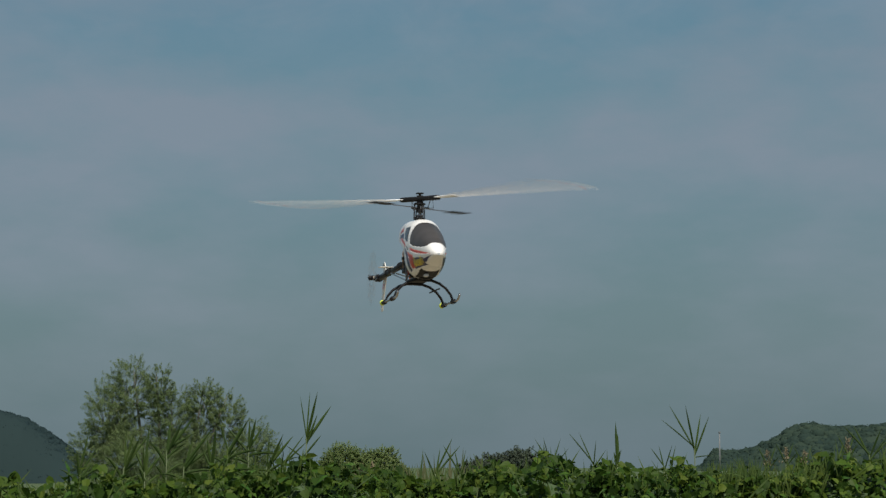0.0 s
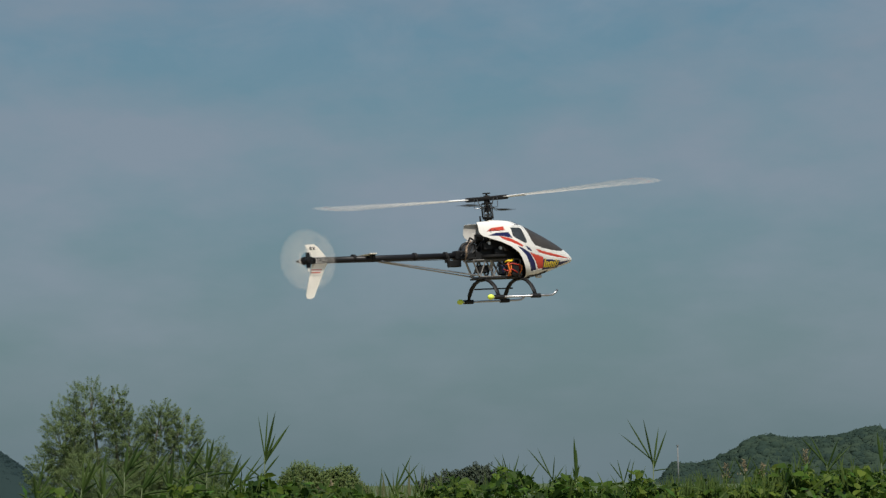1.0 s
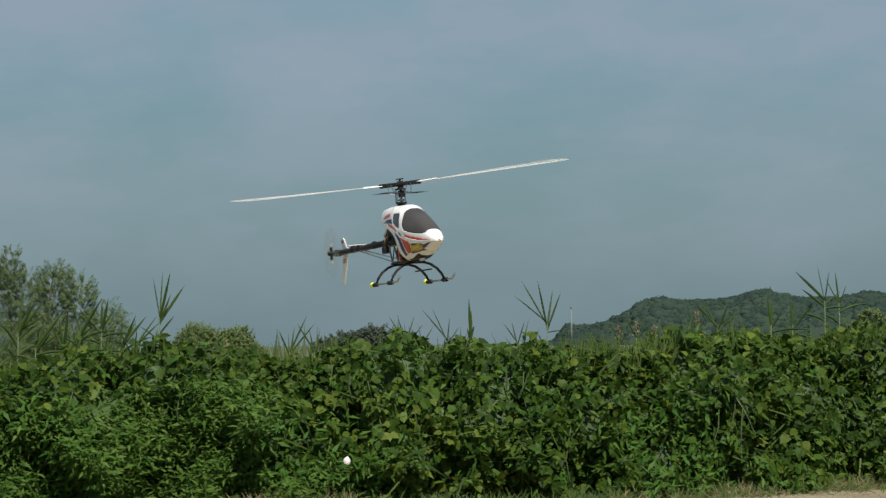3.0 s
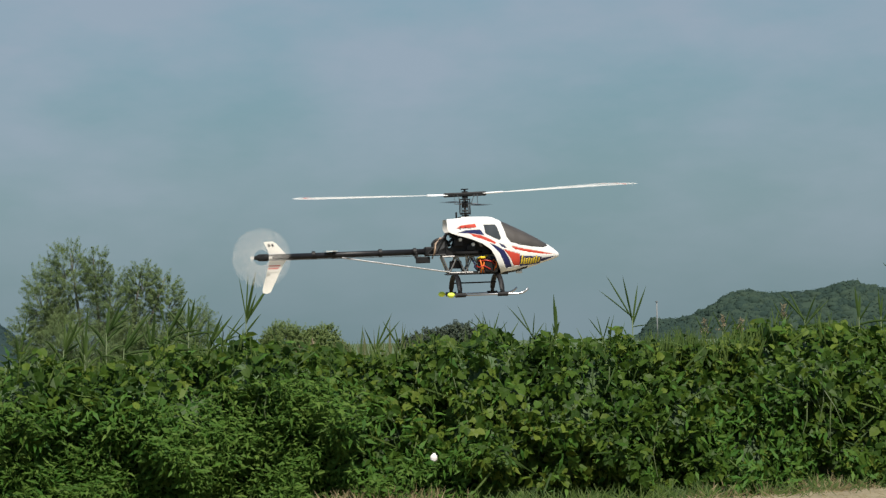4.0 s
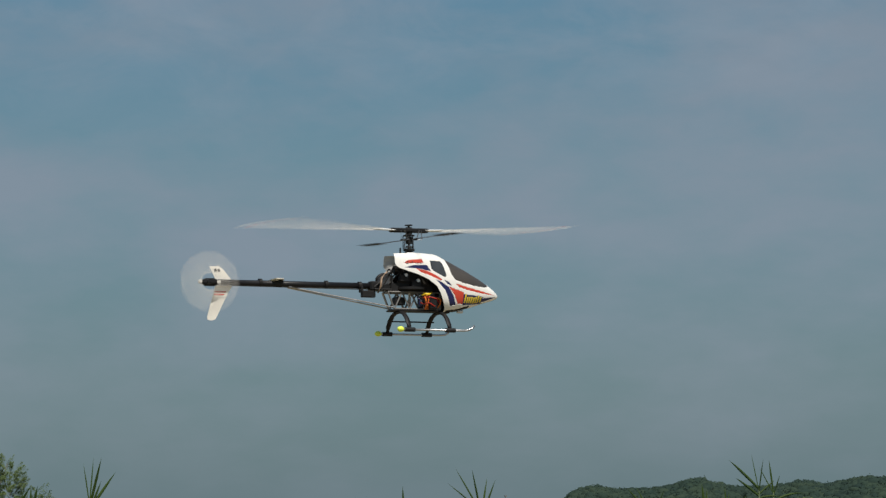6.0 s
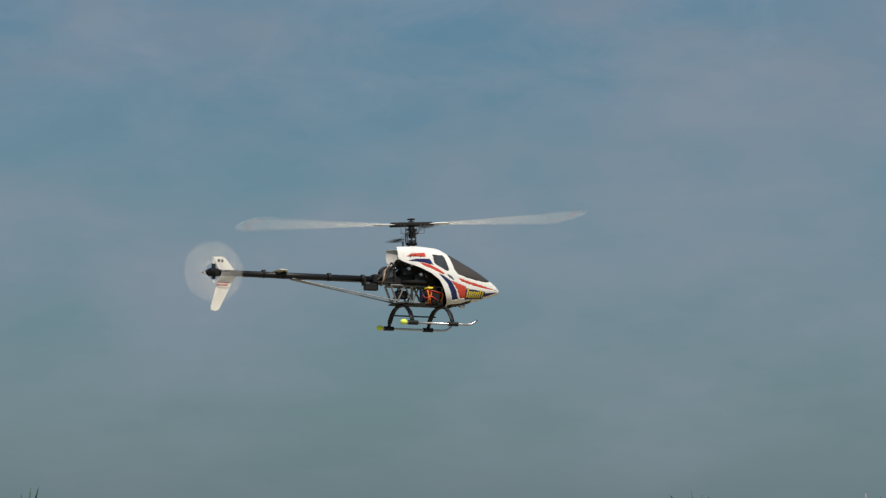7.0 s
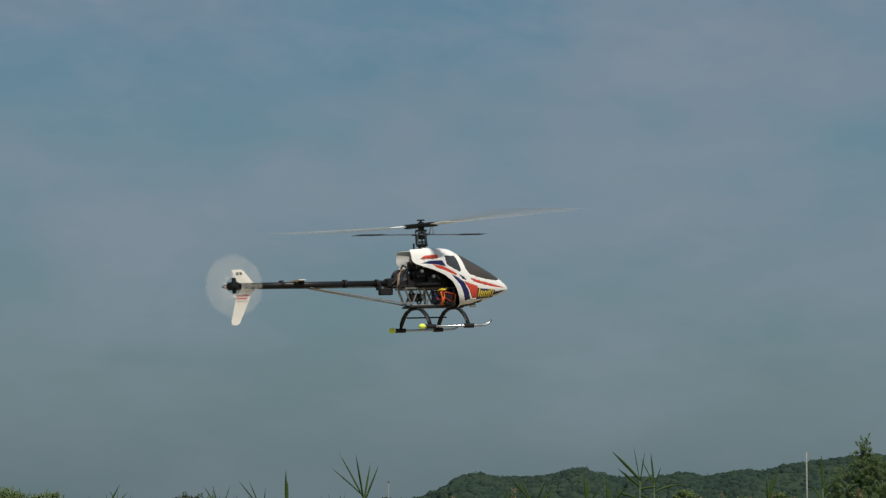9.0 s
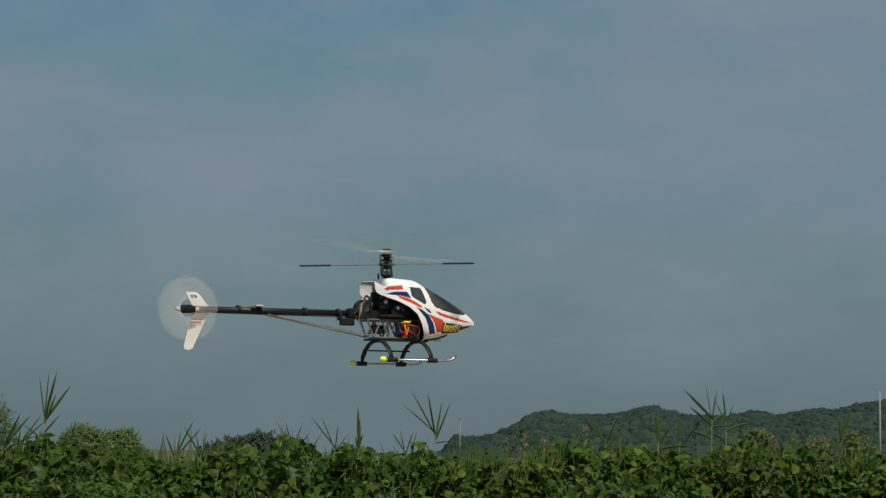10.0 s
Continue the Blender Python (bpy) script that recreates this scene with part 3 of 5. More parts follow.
        part("blossom", bm, PETAL, root, "small pale blossom", smooth=True)


def build_edge_grass():
    """Dry and green tufts where the hedge meets the mown ground."""
    rng = np.random.default_rng(9)
    for name, label, mat, count, spread in (("dry_grass", "dry straw-coloured grass tufts at the hedge foot", DRY, 6000, 0.22), ("green_grass", "green grass blades along the hedge foot", REED, 9000, 0.30)):
        xs = rng.uniform(-8, 10.5, count)
        if mat == DRY:
            xs = np.where(rng.uniform(size=count) < 0.16, rng.normal(-0.65, 0.32, count), rng.uniform(2.2, 10.5, count))
        places = np.array([(x, hedge_front(x) - abs(rng.normal()) * spread + 0.12, 0) for x in xs])
        tips = np.column_stack([rng.normal(size=count) * 0.9, rng.normal(size=count) * 0.6 - 0.2, rng.uniform(0.05, 0.5, count) if mat == DRY else rng.uniform(0.4, 1.2, count)])
        if mat == DRY:
            tips[:, 2] += np.where(abs(xs + 0.6) < 0.6, 0.9, 0)
        me = leaf_mesh(name, mat, STRAND, places, np.column_stack([rng.normal(size=count) * 0.5, -np.ones(count), rng.uniform(0, 0.6, count)]),
                       rng.uniform(0.05, 0.20, count) * np.where((abs(xs + 0.6) < 0.6) & (mat == DRY), 1.25, 1.0), rng, tips)
        tagged(new(name, me), label, "grass", kind="stuff")
    # straw lying on the ground
    count = 11000
    places = np.column_stack([rng.uniform(-7, 11, count), rng.uniform(14.5, 19.5, count), np.full(count, 0.012)])
    keep = np.array([p[1] < hedge_front(p[0]) + 0.2 for p in places])
    places = places[keep]
    me = leaf_mesh("straw", DRY, STRAND, places, np.array([(0, -0.4, 1.0)] * len(places)) + rng.normal(size=(len(places), 3)) * 0.25, rng.uniform(0.05, 0.14, len(places)), rng, rng.normal(size=(len(places), 3)) * (1, 1, 0.2))
    tagged(new("straw", me), "cut straw lying on the mown ground", "straw", kind="stuff")


# ---- reeds ----
def reed_leaf(bm, base, way, length, width, droop):
    """A long folded leaf that bends over towards its tip."""
    way = Vector(way).normalized()
    side = way.cross(Vector((0, 1, 0.2))).normalized()
    rows = []
    for k in range(6):
        f = k / 5
        w = width * (0.35 + 0.65 * math.sin(math.pi * min(1, 0.25 + f * 0.5)) if f < 0.5 else 1 - ((f - 0.5) * 2) ** 1.5) * 0.5
        c = Vector(base) + way * length * f + Vector((0, 0, -droop * length * f * f))
        fold = side.cross(way) * w * 0.5
        rows.append([bm.verts.new(c - side * w + fold), bm.verts.new(c), bm.verts.new(c + side * w + fold)])
    for a, b in zip(rows, rows[1:]):
        for j in (0, 1):
            bm.faces.new((a[j], a[j + 1], b[j + 1], b[j]))
    return bm


def build_reed(az, crest, leaves, distance=20.4, label="tall green reed stalk rising above the hedge", plume=False, foot=0.6, lean=0.0, side_leaves=0):
    """crest: rise angle of the node from which the top leaves spread; leaves: (degrees from upright, length, width)."""
    x = distance * math.tan(radians(az))
    y = distance + max(0.0, hedge_front(x) - 18.35) * 0.9
    top = EYE_HEIGHT + math.hypot(x, y) * math.tan(radians(crest))
    root = thing("reed", label, "reed", (x * y / distance, y, foot), group="reeds along the hedge")
    h = top - foot
    part("stem", tube(bmesh.new(), [(0, 0, 0), (lean * 0.5, 0, h * 0.5), (lean, 0, h)], [0.008, 0.007, 0.005], 6), STALK, root, smooth=True)
    for k, (angle, length, width) in enumerate(leaves):
        a = radians(angle)
        start = (lean, 0, h - 0.02 * k)
        part("leaf", reed_leaf(bmesh.new(), start, (math.sin(a), 0.25 * math.sin(k * 2.4), math.cos(a)), length, width, 0.06 * abs(math.sin(a))), REED, root)
    for k in range(side_leaves):
        # leaves set alternately along the stem, arching over
        f, a = 0.92 - 0.5 * k / side_leaves, radians((-1) ** k * (20 + 11 * ((k * 5 + int(az * 10)) % 5)) + 8)
        part("leaf", reed_leaf(bmesh.new(), (lean * f, 0, h * f), (math.sin(a), 0.3 * math.sin(k * 2.9 + az), math.cos(a)), 0.26 + 0.05 * ((k * 3 + int(az * 7)) % 5), 0.026, 0.25 + 0.12 * (k % 3)), REED, root)
    if plume:
        rng = np.random.default_rng(int(az * 100) % 977)
        n = 90
        f = rng.uniform(0, 1, n)
        places = np.column_stack([lean + rng.normal(size=n) * 0.02 * (1.2 - f), rng.normal(size=n) * 0.02, h + f * 0.16])
        me = leaf_mesh("plume", PLUME, LANCE, places, rng.normal(size=(n, 3)) + (0, -1, 0), rng.uniform(0.02, 0.045, n), rng, rng.normal(size=(n, 3)) * 0.5 + (0.3, 0, 0.9))
        ob = new("plume", me)
        ob.parent = root
        tagged(ob, "reddish feathery seed plume", kind="stuff")


def build_reeds():
    rng = np.random.default_rng(12)
    # the two that stand out: an upright tuft and an open fan
    build_reed(-5.98, 0.85, ((-9, 0.42, 0.013), (3, 0.50, 0.015), (14, 0.54, 0.028), (32, 0.48, 0.03), (20, 0.34, 0.024)), label="tall reed with an upright tuft of leaves")
    build_reed(-6.05, 0.28, ((38, 0.30, 0.02), (-52, 0.24, 0.016)), label="tall reed with side leaves")
    build_reed(5.06, 0.55, ((-48, 0.47, 0.014), (-28, 0.56, 0.017), (-12, 0.51, 0.02), (10, 0.43, 0.02), (20, 0.44, 0.02), (80, 0.17, 0.012)), label="tall reed with an open fan of leaves")
    build_reed(2.87, 0.18, ((-2, 0.40, 0.028), (2, 0.30, 0.034), (12, 0.16, 0.024), (-12, 0.16, 0.024)), label="slender upright reed spike")
    for az, crest, leaves in (
            (1.0, 0.1, ((-51, 0.3, 0.013), (-31, 0.34, 0.014), (-15, 0.33, 0.012), (17, 0.35, 0.013), (36, 0.31, 0.013))),
            (2.2, 0.1, ((-38, 0.42, 0.014), (-23, 0.39, 0.013), (5, 0.29, 0.012), (32, 0.25, 0.013), (44, 0.2, 0.012))),
            (-2.3, -0.2, ((25, 0.5, 0.028), (38, 0.5, 0.028), (-22, 0.36, 0.025), (8, 0.4, 0.025))),
            (-1.6, -0.2, ((-30, 0.42, 0.025), (-12, 0.34, 0.02), (20, 0.3, 0.02))),
            (4.2, 0.0, ((-34, 0.3, 0.018), (-12, 0.3, 0.018), (16, 0.34, 0.018))),
            (9.9, 0.35, ((-40, 0.5, 0.03), (-24, 0.45, 0.03), (20, 0.42, 0.03), (44, 0.5, 0.028), (34, 0.42, 0.026))),
            (11.4, 0.4, ((-6, 0.4, 0.045), (6, 0.34, 0.04), (30, 0.3, 0.03))),
            (12.0, 0.4, ((-4, 0.36, 0.03), (8, 0.32, 0.03))),
            (12.9, 1.1, ((-44, 0.55, 0.045), (-8, 0.5, 0.015), (6, 0.44, 0.02), (50, 0.3, 0.03), (-50, 0.4, 0.04))),
            (13.3, 1.0, ((-6, 0.42, 0.03), (-24, 0.4, 0.018), (16, 0.3, 0.02))),
            (16.5, 0.55, ((18, 0.42, 0.05), (10, 0.36, 0.04), (-10, 0.3, 0.03))),
            (18.0, 0.9, ((-2, 0.46, 0.045), (26, 0.36, 0.03), (48, 0.3, 0.025)))):
        build_reed(az, crest, [(a, ln * 0.85, w * 0.7) for a, ln, w in leaves] if az not in (1.0, 2.2) else leaves, side_leaves=5 if az > 9 else 0)
    # broad-leaved reeds crowding before the willow
    for az, crest in ((-12.3, -0.2), (-11.4, 0.0), (-10.5, -0.1), (-9.95, 0.45), (-9.6, 0.0), (-8.6, -0.05), (-8.2, 0.45), (-7.65, 0.55), (-7.3, 0.0), (-6.7, -0.1)):
        fan = [(rng.normal(12, 24), rng.uniform(0.24, 0.50), rng.uniform(0.016, 0.032)) for _ in range(4)]
        build_reed(az, crest, fan, label="broad-leaved green reed among the vines", lean=rng.uniform(-0.03, 0.12), side_leaves=7, distance=19.9)
    for az, crest in ((7.1, 0.0), (7.6, 0.1), (8.1, 0.0), (9.3, 0.35), (-4.4, -0.4), (-4.1, -0.35), (14.6, 0.2), (15.2, 0.3), (15.6, 0.15), (16.0, 0.2), (16.6, 0.35), (17.2, 0.3), (19.0, 0.5)):
        build_reed(az, crest, ((-25, 0.25, 0.015), (20, 0.28, 0.015), (35, 0.22, 0.014)), label="reed with a reddish seed plume", plume=True, distance=21.0)
    # tall grass standing in the meadow beyond
    count = 11000
    az, far = rng.uniform(-16, 22, count), rng.uniform(23.5, 55, count)
    places = np.column_stack([far * np.sin(np.radians(az)), far * np.cos(np.radians(az)), np.zeros(count)])
    hold = np.array([noise.noise(Vector((p[0] * 0.35, p[1] * 0.2, 2.0))) for p in places])
    me = leaf_mesh("meadow_grass", MEADOW, STRAND, places, np.column_stack([rng.normal(size=count) * 0.5, -np.ones(count), np.zeros(count)]), rng.uniform(0.6, 1.0, count) + 0.4 * hold, rng,
                   np.column_stack([rng.normal(size=count) * 0.22, rng.normal(size=count) * 0.1, np.ones(count)]))
    tagged(new("meadow_grass", me), "tall pale green grass in the meadow beyond the hedge", "grass", kind="stuff")
    # taller pale grass close behind the hedge
    count = 1000
    az, far = np.where(rng.uniform(size=count) < 0.5, rng.normal(-2.2, 0.8, count), rng.uniform(5.6, 18, count)), rng.uniform(22.0, 30, count)
    places = np.column_stack([far * np.sin(np.radians(az)), far * np.cos(np.radians(az)) + np.maximum(0, 0.4 * far * np.sin(np.radians(az))), np.zeros(count)])
    me = leaf_mesh("tall_grass", TAN_GRASS, STRAND, places, np.column_stack([rng.normal(size=count) * 0.5, -np.ones(count), np.zeros(count)]), rng.uniform(0.9, 1.6, count) + 0.18 * (rng.uniform(size=count) < 0.12), rng,
                   np.column_stack([rng.normal(size=count) * 0.22, rng.normal(size=count) * 0.08, np.ones(count)]))
    tagged(new("tall_grass", me), "tall pale grass standing close behind the hedge", "grass", kind="stuff")
    # thin blades among the leaves on the crest
    count = 900
    az = rng.uniform(-14, 20, count)
    az = np.where(rng.uniform(size=count) < 0.35, rng.uniform(5.5, 9, count), az)
    places = []
    for a in az:
        x = 19.6 * math.tan(radians(a))
        p, _ = hedge_point(x, rng.uniform(0.9, 1.4))
        places.append(p - Vector((0, 0, 0.08)))
    tips = np.column_stack([rng.normal(size=count) * 0.4, rng.normal(size=count) * 0.2, np.ones(count)])
    me = leaf_mesh("grass_blades", REED, STRAND,
                   np.array(places), np.column_stack([rng.normal(size=count) * 0.5, -np.ones(count), np.zeros(count)]), rng.uniform(0.15, 0.34, count), rng, tips)
    tagged(new("grass_blades", me), "thin grass blades among the hedge leaves", "grass", kind="stuff")


# ---- far things ----
def build_poles():
    p = on_bearing(5.76, 420)
    root = thing("chimney", "slender white chimney at the foot of the wooded hill", "chimney", p)
    part("shaft", bar((0, 0, -1), (0, 0, 8.6), 0.18, 12, 0.13), HAZED_CONCRETE, root, smooth=True)
    part("cap", bar((0, 0, 8.5), (0, 0, 8.8), 0.25, 12), HAZED_CONCRETE, root)
    p = on_bearing(17.56, 95)
    root = thing("utility_pole", "weathered grey utility pole in the meadow", "pole", p)
    part("shaft", bar((0, 0, -0.3), (0, 0, 4.65), 0.050, 12, 0.034), POLE, root, smooth=True)


# ---- model helicopter ----
ROOF = ((-0.083, 0.129), (-0.07, 0.130), (0.0, 0.132), (0.088, 0.130), (0.108, 0.125), (0.131, 0.114), (0.162, 0.100), (0.228, 0.068), (0.28, 0.040), (0.328, 0.010), (0.347, -0.004), (0.362, -0.017), (0.369, -0.026))
BELLY = ((-0.083, -0.096), (0.13, -0.096), (0.184, -0.091), (0.249, -0.074), (0.30, -0.057), (0.34, -0.046), (0.360, -0.038), (0.369, -0.031))
HEM = ((-0.083, 0.084), (-0.077, 0.073), (-0.066, 0.066), (-0.035, 0.056), (0.009, 0.043), (0.0525, 0.024), (0.085, 0.000), (0.100, -0.026), (0.114, -0.060), (0.129, -0.0955), (0.14, -0.0962), (0.363, -0.2))
GIRTH = ((-0.083, 0.064), (0.0, 0.070), (0.10, 0.071), (0.18, 0.065), (0.24, 0.055), (0.29, 0.044), (0.325, 0.034), (0.345, 0.027), (0.362, 0.016), (0.369, 0.005))
PANE_FRONT = [(0.134, 0.2), (0.134, 0.098), (0.150, 0.046), (0.165, 0.026), (0.21, 0.014), (0.26, 0.006), (0.295, 0.003), (0.315, 0.006), (0.335, 0.2)]
PANE_SIDE = [(0.060, 0.098), (0.106, 0.098), (0.114, 0.087), (0.127, 0.042), (0.119, 0.035), (0.074, 0.057), (0.064, 0.066)]
SCRIPT = [[(x0, z0), (x0 + 0.0035, z0 + 0.001), (x0 + w, z0 - d), (x0 + w - 0.003, z0 - d)] for x0, z0, w, d in ((-0.046, 0.088, 0.012, 0.006), (-0.034, 0.092, 0.004, 0.012), (-0.026, 0.087, 0.010, 0.004), (-0.014, 0.093, 0.001, 0.010), (-0.006, 0.088, 0.010, 0.005), (0.008, 0.090, 0.002, 0.008), (0.016, 0.087, 0.009, 0.003))]
PAINT_RED = ([(-0.05, 0.084), (-0.03, 0.097), (0.026, 0.103), (0.032, 0.088), (0.0, 0.086)],
             [(0.0, 0.066), (0.045, 0.058), (0.085, 0.040), (0.108, 0.026), (0.100, 0.022), (0.06, 0.039), (0.02, 0.052)],
             [(0.165, 0.012), (0.22, -0.001), (0.28, -0.012), (0.35, -0.026), (0.28, -0.021), (0.22, -0.011), (0.18, -0.001)],
             [(0.135, 0.0), (0.165, -0.010), (0.200, -0.020), (0.200, -0.064), (0.176, -0.066), (0.158, -0.03)])
PAINT_BLUE = ([(-0.045, 0.068), (-0.01, 0.078), (0.045, 0.080), (0.062, 0.056), (0.02, 0.064)],
              [(0.080, 0.026), (0.104, 0.016), (0.135, -0.002), (0.155, -0.034), (0.168, -0.070), (0.143, -0.073), (0.133, -0.044), (0.118, -0.012)],
              [(0.115, 0.026), (0.136, 0.016), (0.148, 0.004), (0.13, 0.008)],
              [(0.286, -0.040), (0.352, -0.031), (0.30, -0.050), (0.285, -0.052)],
              [(0.200, -0.027), (0.292, -0.034), (0.285, -0.060), (0.200, -0.068)])
LETTERING = [[(x0 + d, z) for d, z in ((0.004, hi), (0.0105, hi), (0.0065, lo), (0.0, lo))] for x0, hi, lo in
             ((0.204, -0.028, -0.060), (0.2135, -0.036, -0.060), (0.2225, -0.038, -0.060), (0.2325, -0.036, -0.060), (0.2425, -0.038, -0.060), (0.2525, -0.036, -0.058), (0.2625, -0.030, -0.058), (0.274, -0.036, -0.054))]
LEFT_RED = PAINT_RED[:3] + ([(0.150, -0.012), (0.138, -0.012), (0.128, -0.034), (0.130, -0.056), (0.140, -0.040)],)
LEFT_BLUE = (PAINT_BLUE[0], [(0.340, -0.038), (0.25, -0.026), (0.18, -0.020), (0.135, -0.003), (0.110, 0.020), (0.082, 0.034), (0.078, 0.029), (0.106, 0.010), (0.124, -0.024), (0.134, -0.068), (0.19, -0.072), (0.26, -0.058), (0.31, -0.046)])
LEFT_LETTERING = [[(x - 0.062, z + 0.001) for x, z in shape] for shape in LETTERING]
DECALS = {"right": (LETTERING, SCRIPT, PAINT_RED, PAINT_BLUE), "left": (LEFT_LETTERING, SCRIPT, LEFT_RED, LEFT_BLUE)}


def build_canopy(heli):
    """The shell is lofted along its length; panes and decals are cut out of the same skin."""
    stations = np.concatenate([np.linspace(-0.083, 0.08, 90), np.linspace(0.0815, 0.135, 50), np.linspace(0.1365, 0.369, 136)])
    around, power = 190, 2.5
    skin = []
    for x in stations:
        roof, belly, hem, girth = (lerp_table(t, x) for t in (ROOF, BELLY, HEM, GIRTH))
        mid, half = (roof + belly) / 2, (roof - belly) / 2
        low = -math.pi / 2
        box = power + 2.5 * max(0.0, min(1.0, (0.2 - x) / 0.2))
        if hem > belly + 1e-4:
            k = (hem - mid) / half
            low = math.asin(max(-1, min(1, math.copysign(abs(k) ** (box / 2), k))))
        ring = []
        for a in np.linspace(low, math.pi - low, 421):
            c, s = math.cos(a), math.sin(a)
            z = mid + half * math.copysign(abs(s) ** (2 / box), s)
            y = girth * math.copysign(abs(c) ** (2 / (power + 3.0 * max(0.0, min(1.0, (0.08 - x) / 0.12)))), c)
            # the sides lean inwards towards the roof
            y *= 1 - (0.10 + 0.10 * max(0.0, min(1.0, (x - 0.05) / 0.08))) * max(0.0, (z - 0.02) / 0.105) ** 1.3
            ring.append(Vector((x, -y, z)))
        # even spacing round the section
        ring = np.array([v[:] for v in ring])
        gone = np.concatenate([[0], np.cumsum(np.linalg.norm(np.diff(ring, axis=0), axis=1))])
        even = np.linspace(0, gone[-1], around)
        skin.append([Vector(p) for p in np.column_stack([np.interp(even, gone, ring[:, k]) for k in range(3)])])
    meshes = {}

    def sheet(key):
        if key not in meshes:
            meshes[key] = (bmesh.new(), {})
        return meshes[key]

    for i in range(len(stations) - 1):
        for j in range(around - 1):
            quad = [(i, j), (i + 1, j), (i + 1, j + 1), (i, j + 1)]
            c = sum((skin[a][b] for a, b in quad), Vector()) / 4
            side = "right" if c.y < 0 else "left"
            if c.z > 0.09 and ((c.x < 0.03 and abs(c.y) < 0.024) or (c.x < -0.025 and abs(c.y) < 0.046)):
                continue
            key = "shell"
            # the dark opening underneath is painted black on the closed skin
            if 0.135 < c.x < 0.235 and abs(c.y) < 0.036 and c.z < lerp_table(BELLY, c.x) + 0.010:
                key = "belly"
            elif inside(PANE_FRONT, c.x, c.z):
                key = "windshield"
            elif abs(c.y) > 0.02 and inside(PANE_SIDE, c.x, c.z):
                key = "window_" + side
            elif abs(c.y) > 0.01:
                for look_name, shapes in zip(("lettering", "script", "red", "blue"), DECALS[side]):
                    found = [k for k, p in enumerate(shapes) if inside(p, c.x, c.z)]
                    if found and key == "shell":
                        key = f"{look_name}_{side}_{found[0]}"
            bm, known = sheet(key)
            for q in quad:
                if q not in known:
                    known[q] = bm.verts.new(skin[q[0]][q[1]])
            try:
                bm.faces.new([known[q] for q in quad])
            except ValueError:
                pass
    looks = {"shell": ("", WHITE), "windshield": ("windshield", TINT), "window": ("side_window", WINDOW), "lettering": ("lettering", YELLOW), "script": ("script_mark", PLASTIC), "red": ("red_stripe", RED), "blue": ("blue_stripe", BLUE), "belly": ("painted_belly_opening", PLASTIC)}
    shell = None
    for key in ["shell"] + sorted(k for k in meshes if k != "shell"):
        bm = meshes[key][0]
        bmesh.ops.remove_doubles(bm, verts=bm.verts, dist=0.00005)
        bmesh.ops.recalc_face_normals(bm, faces=bm.faces)
        name, mat = looks[key.split("_")[0]]
        if key == "shell":
            shell = part("canopy", bm, mat, heli, "glossy white canopy shell, open at the back", smooth=True)
            ob = shell
        else:
            ob = part(name, bm, mat, shell, {"windshield": "smoked dark windshield", "lettering": "slanted yellow block lettering"}.get(name, ""), smooth=True)
        # shade inside the shell is painted dark, the rear collar left bare white
        ob.data.materials.append(INNER_SHADE)
        ob.data.materials.append(mat)
        ob.data.materials.append(WHITE)
        ob.data.polygons.foreach_set("material_index", [2 if f.center.x < 0.0 else 0 for f in ob.data.polygons])
        thick = ob.modifiers.new("thickness", "SOLIDIFY")
        thick.thickness, thick.offset, thick.material_offset = 0.0012, -1, 1


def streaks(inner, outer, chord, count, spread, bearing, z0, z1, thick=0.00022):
    """A fan of thin streaks, in place of motion blur, that share one blade's chord over the angle it sweeps."""
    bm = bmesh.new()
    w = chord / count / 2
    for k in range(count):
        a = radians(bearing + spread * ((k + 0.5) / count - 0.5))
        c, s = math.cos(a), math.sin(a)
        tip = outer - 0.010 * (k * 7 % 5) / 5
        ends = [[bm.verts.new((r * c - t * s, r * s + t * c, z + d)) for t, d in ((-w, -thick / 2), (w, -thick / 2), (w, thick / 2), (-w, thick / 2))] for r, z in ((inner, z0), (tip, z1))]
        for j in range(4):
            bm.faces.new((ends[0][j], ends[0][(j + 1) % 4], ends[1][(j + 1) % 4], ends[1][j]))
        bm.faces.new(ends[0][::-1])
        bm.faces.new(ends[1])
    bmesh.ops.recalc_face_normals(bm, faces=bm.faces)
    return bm


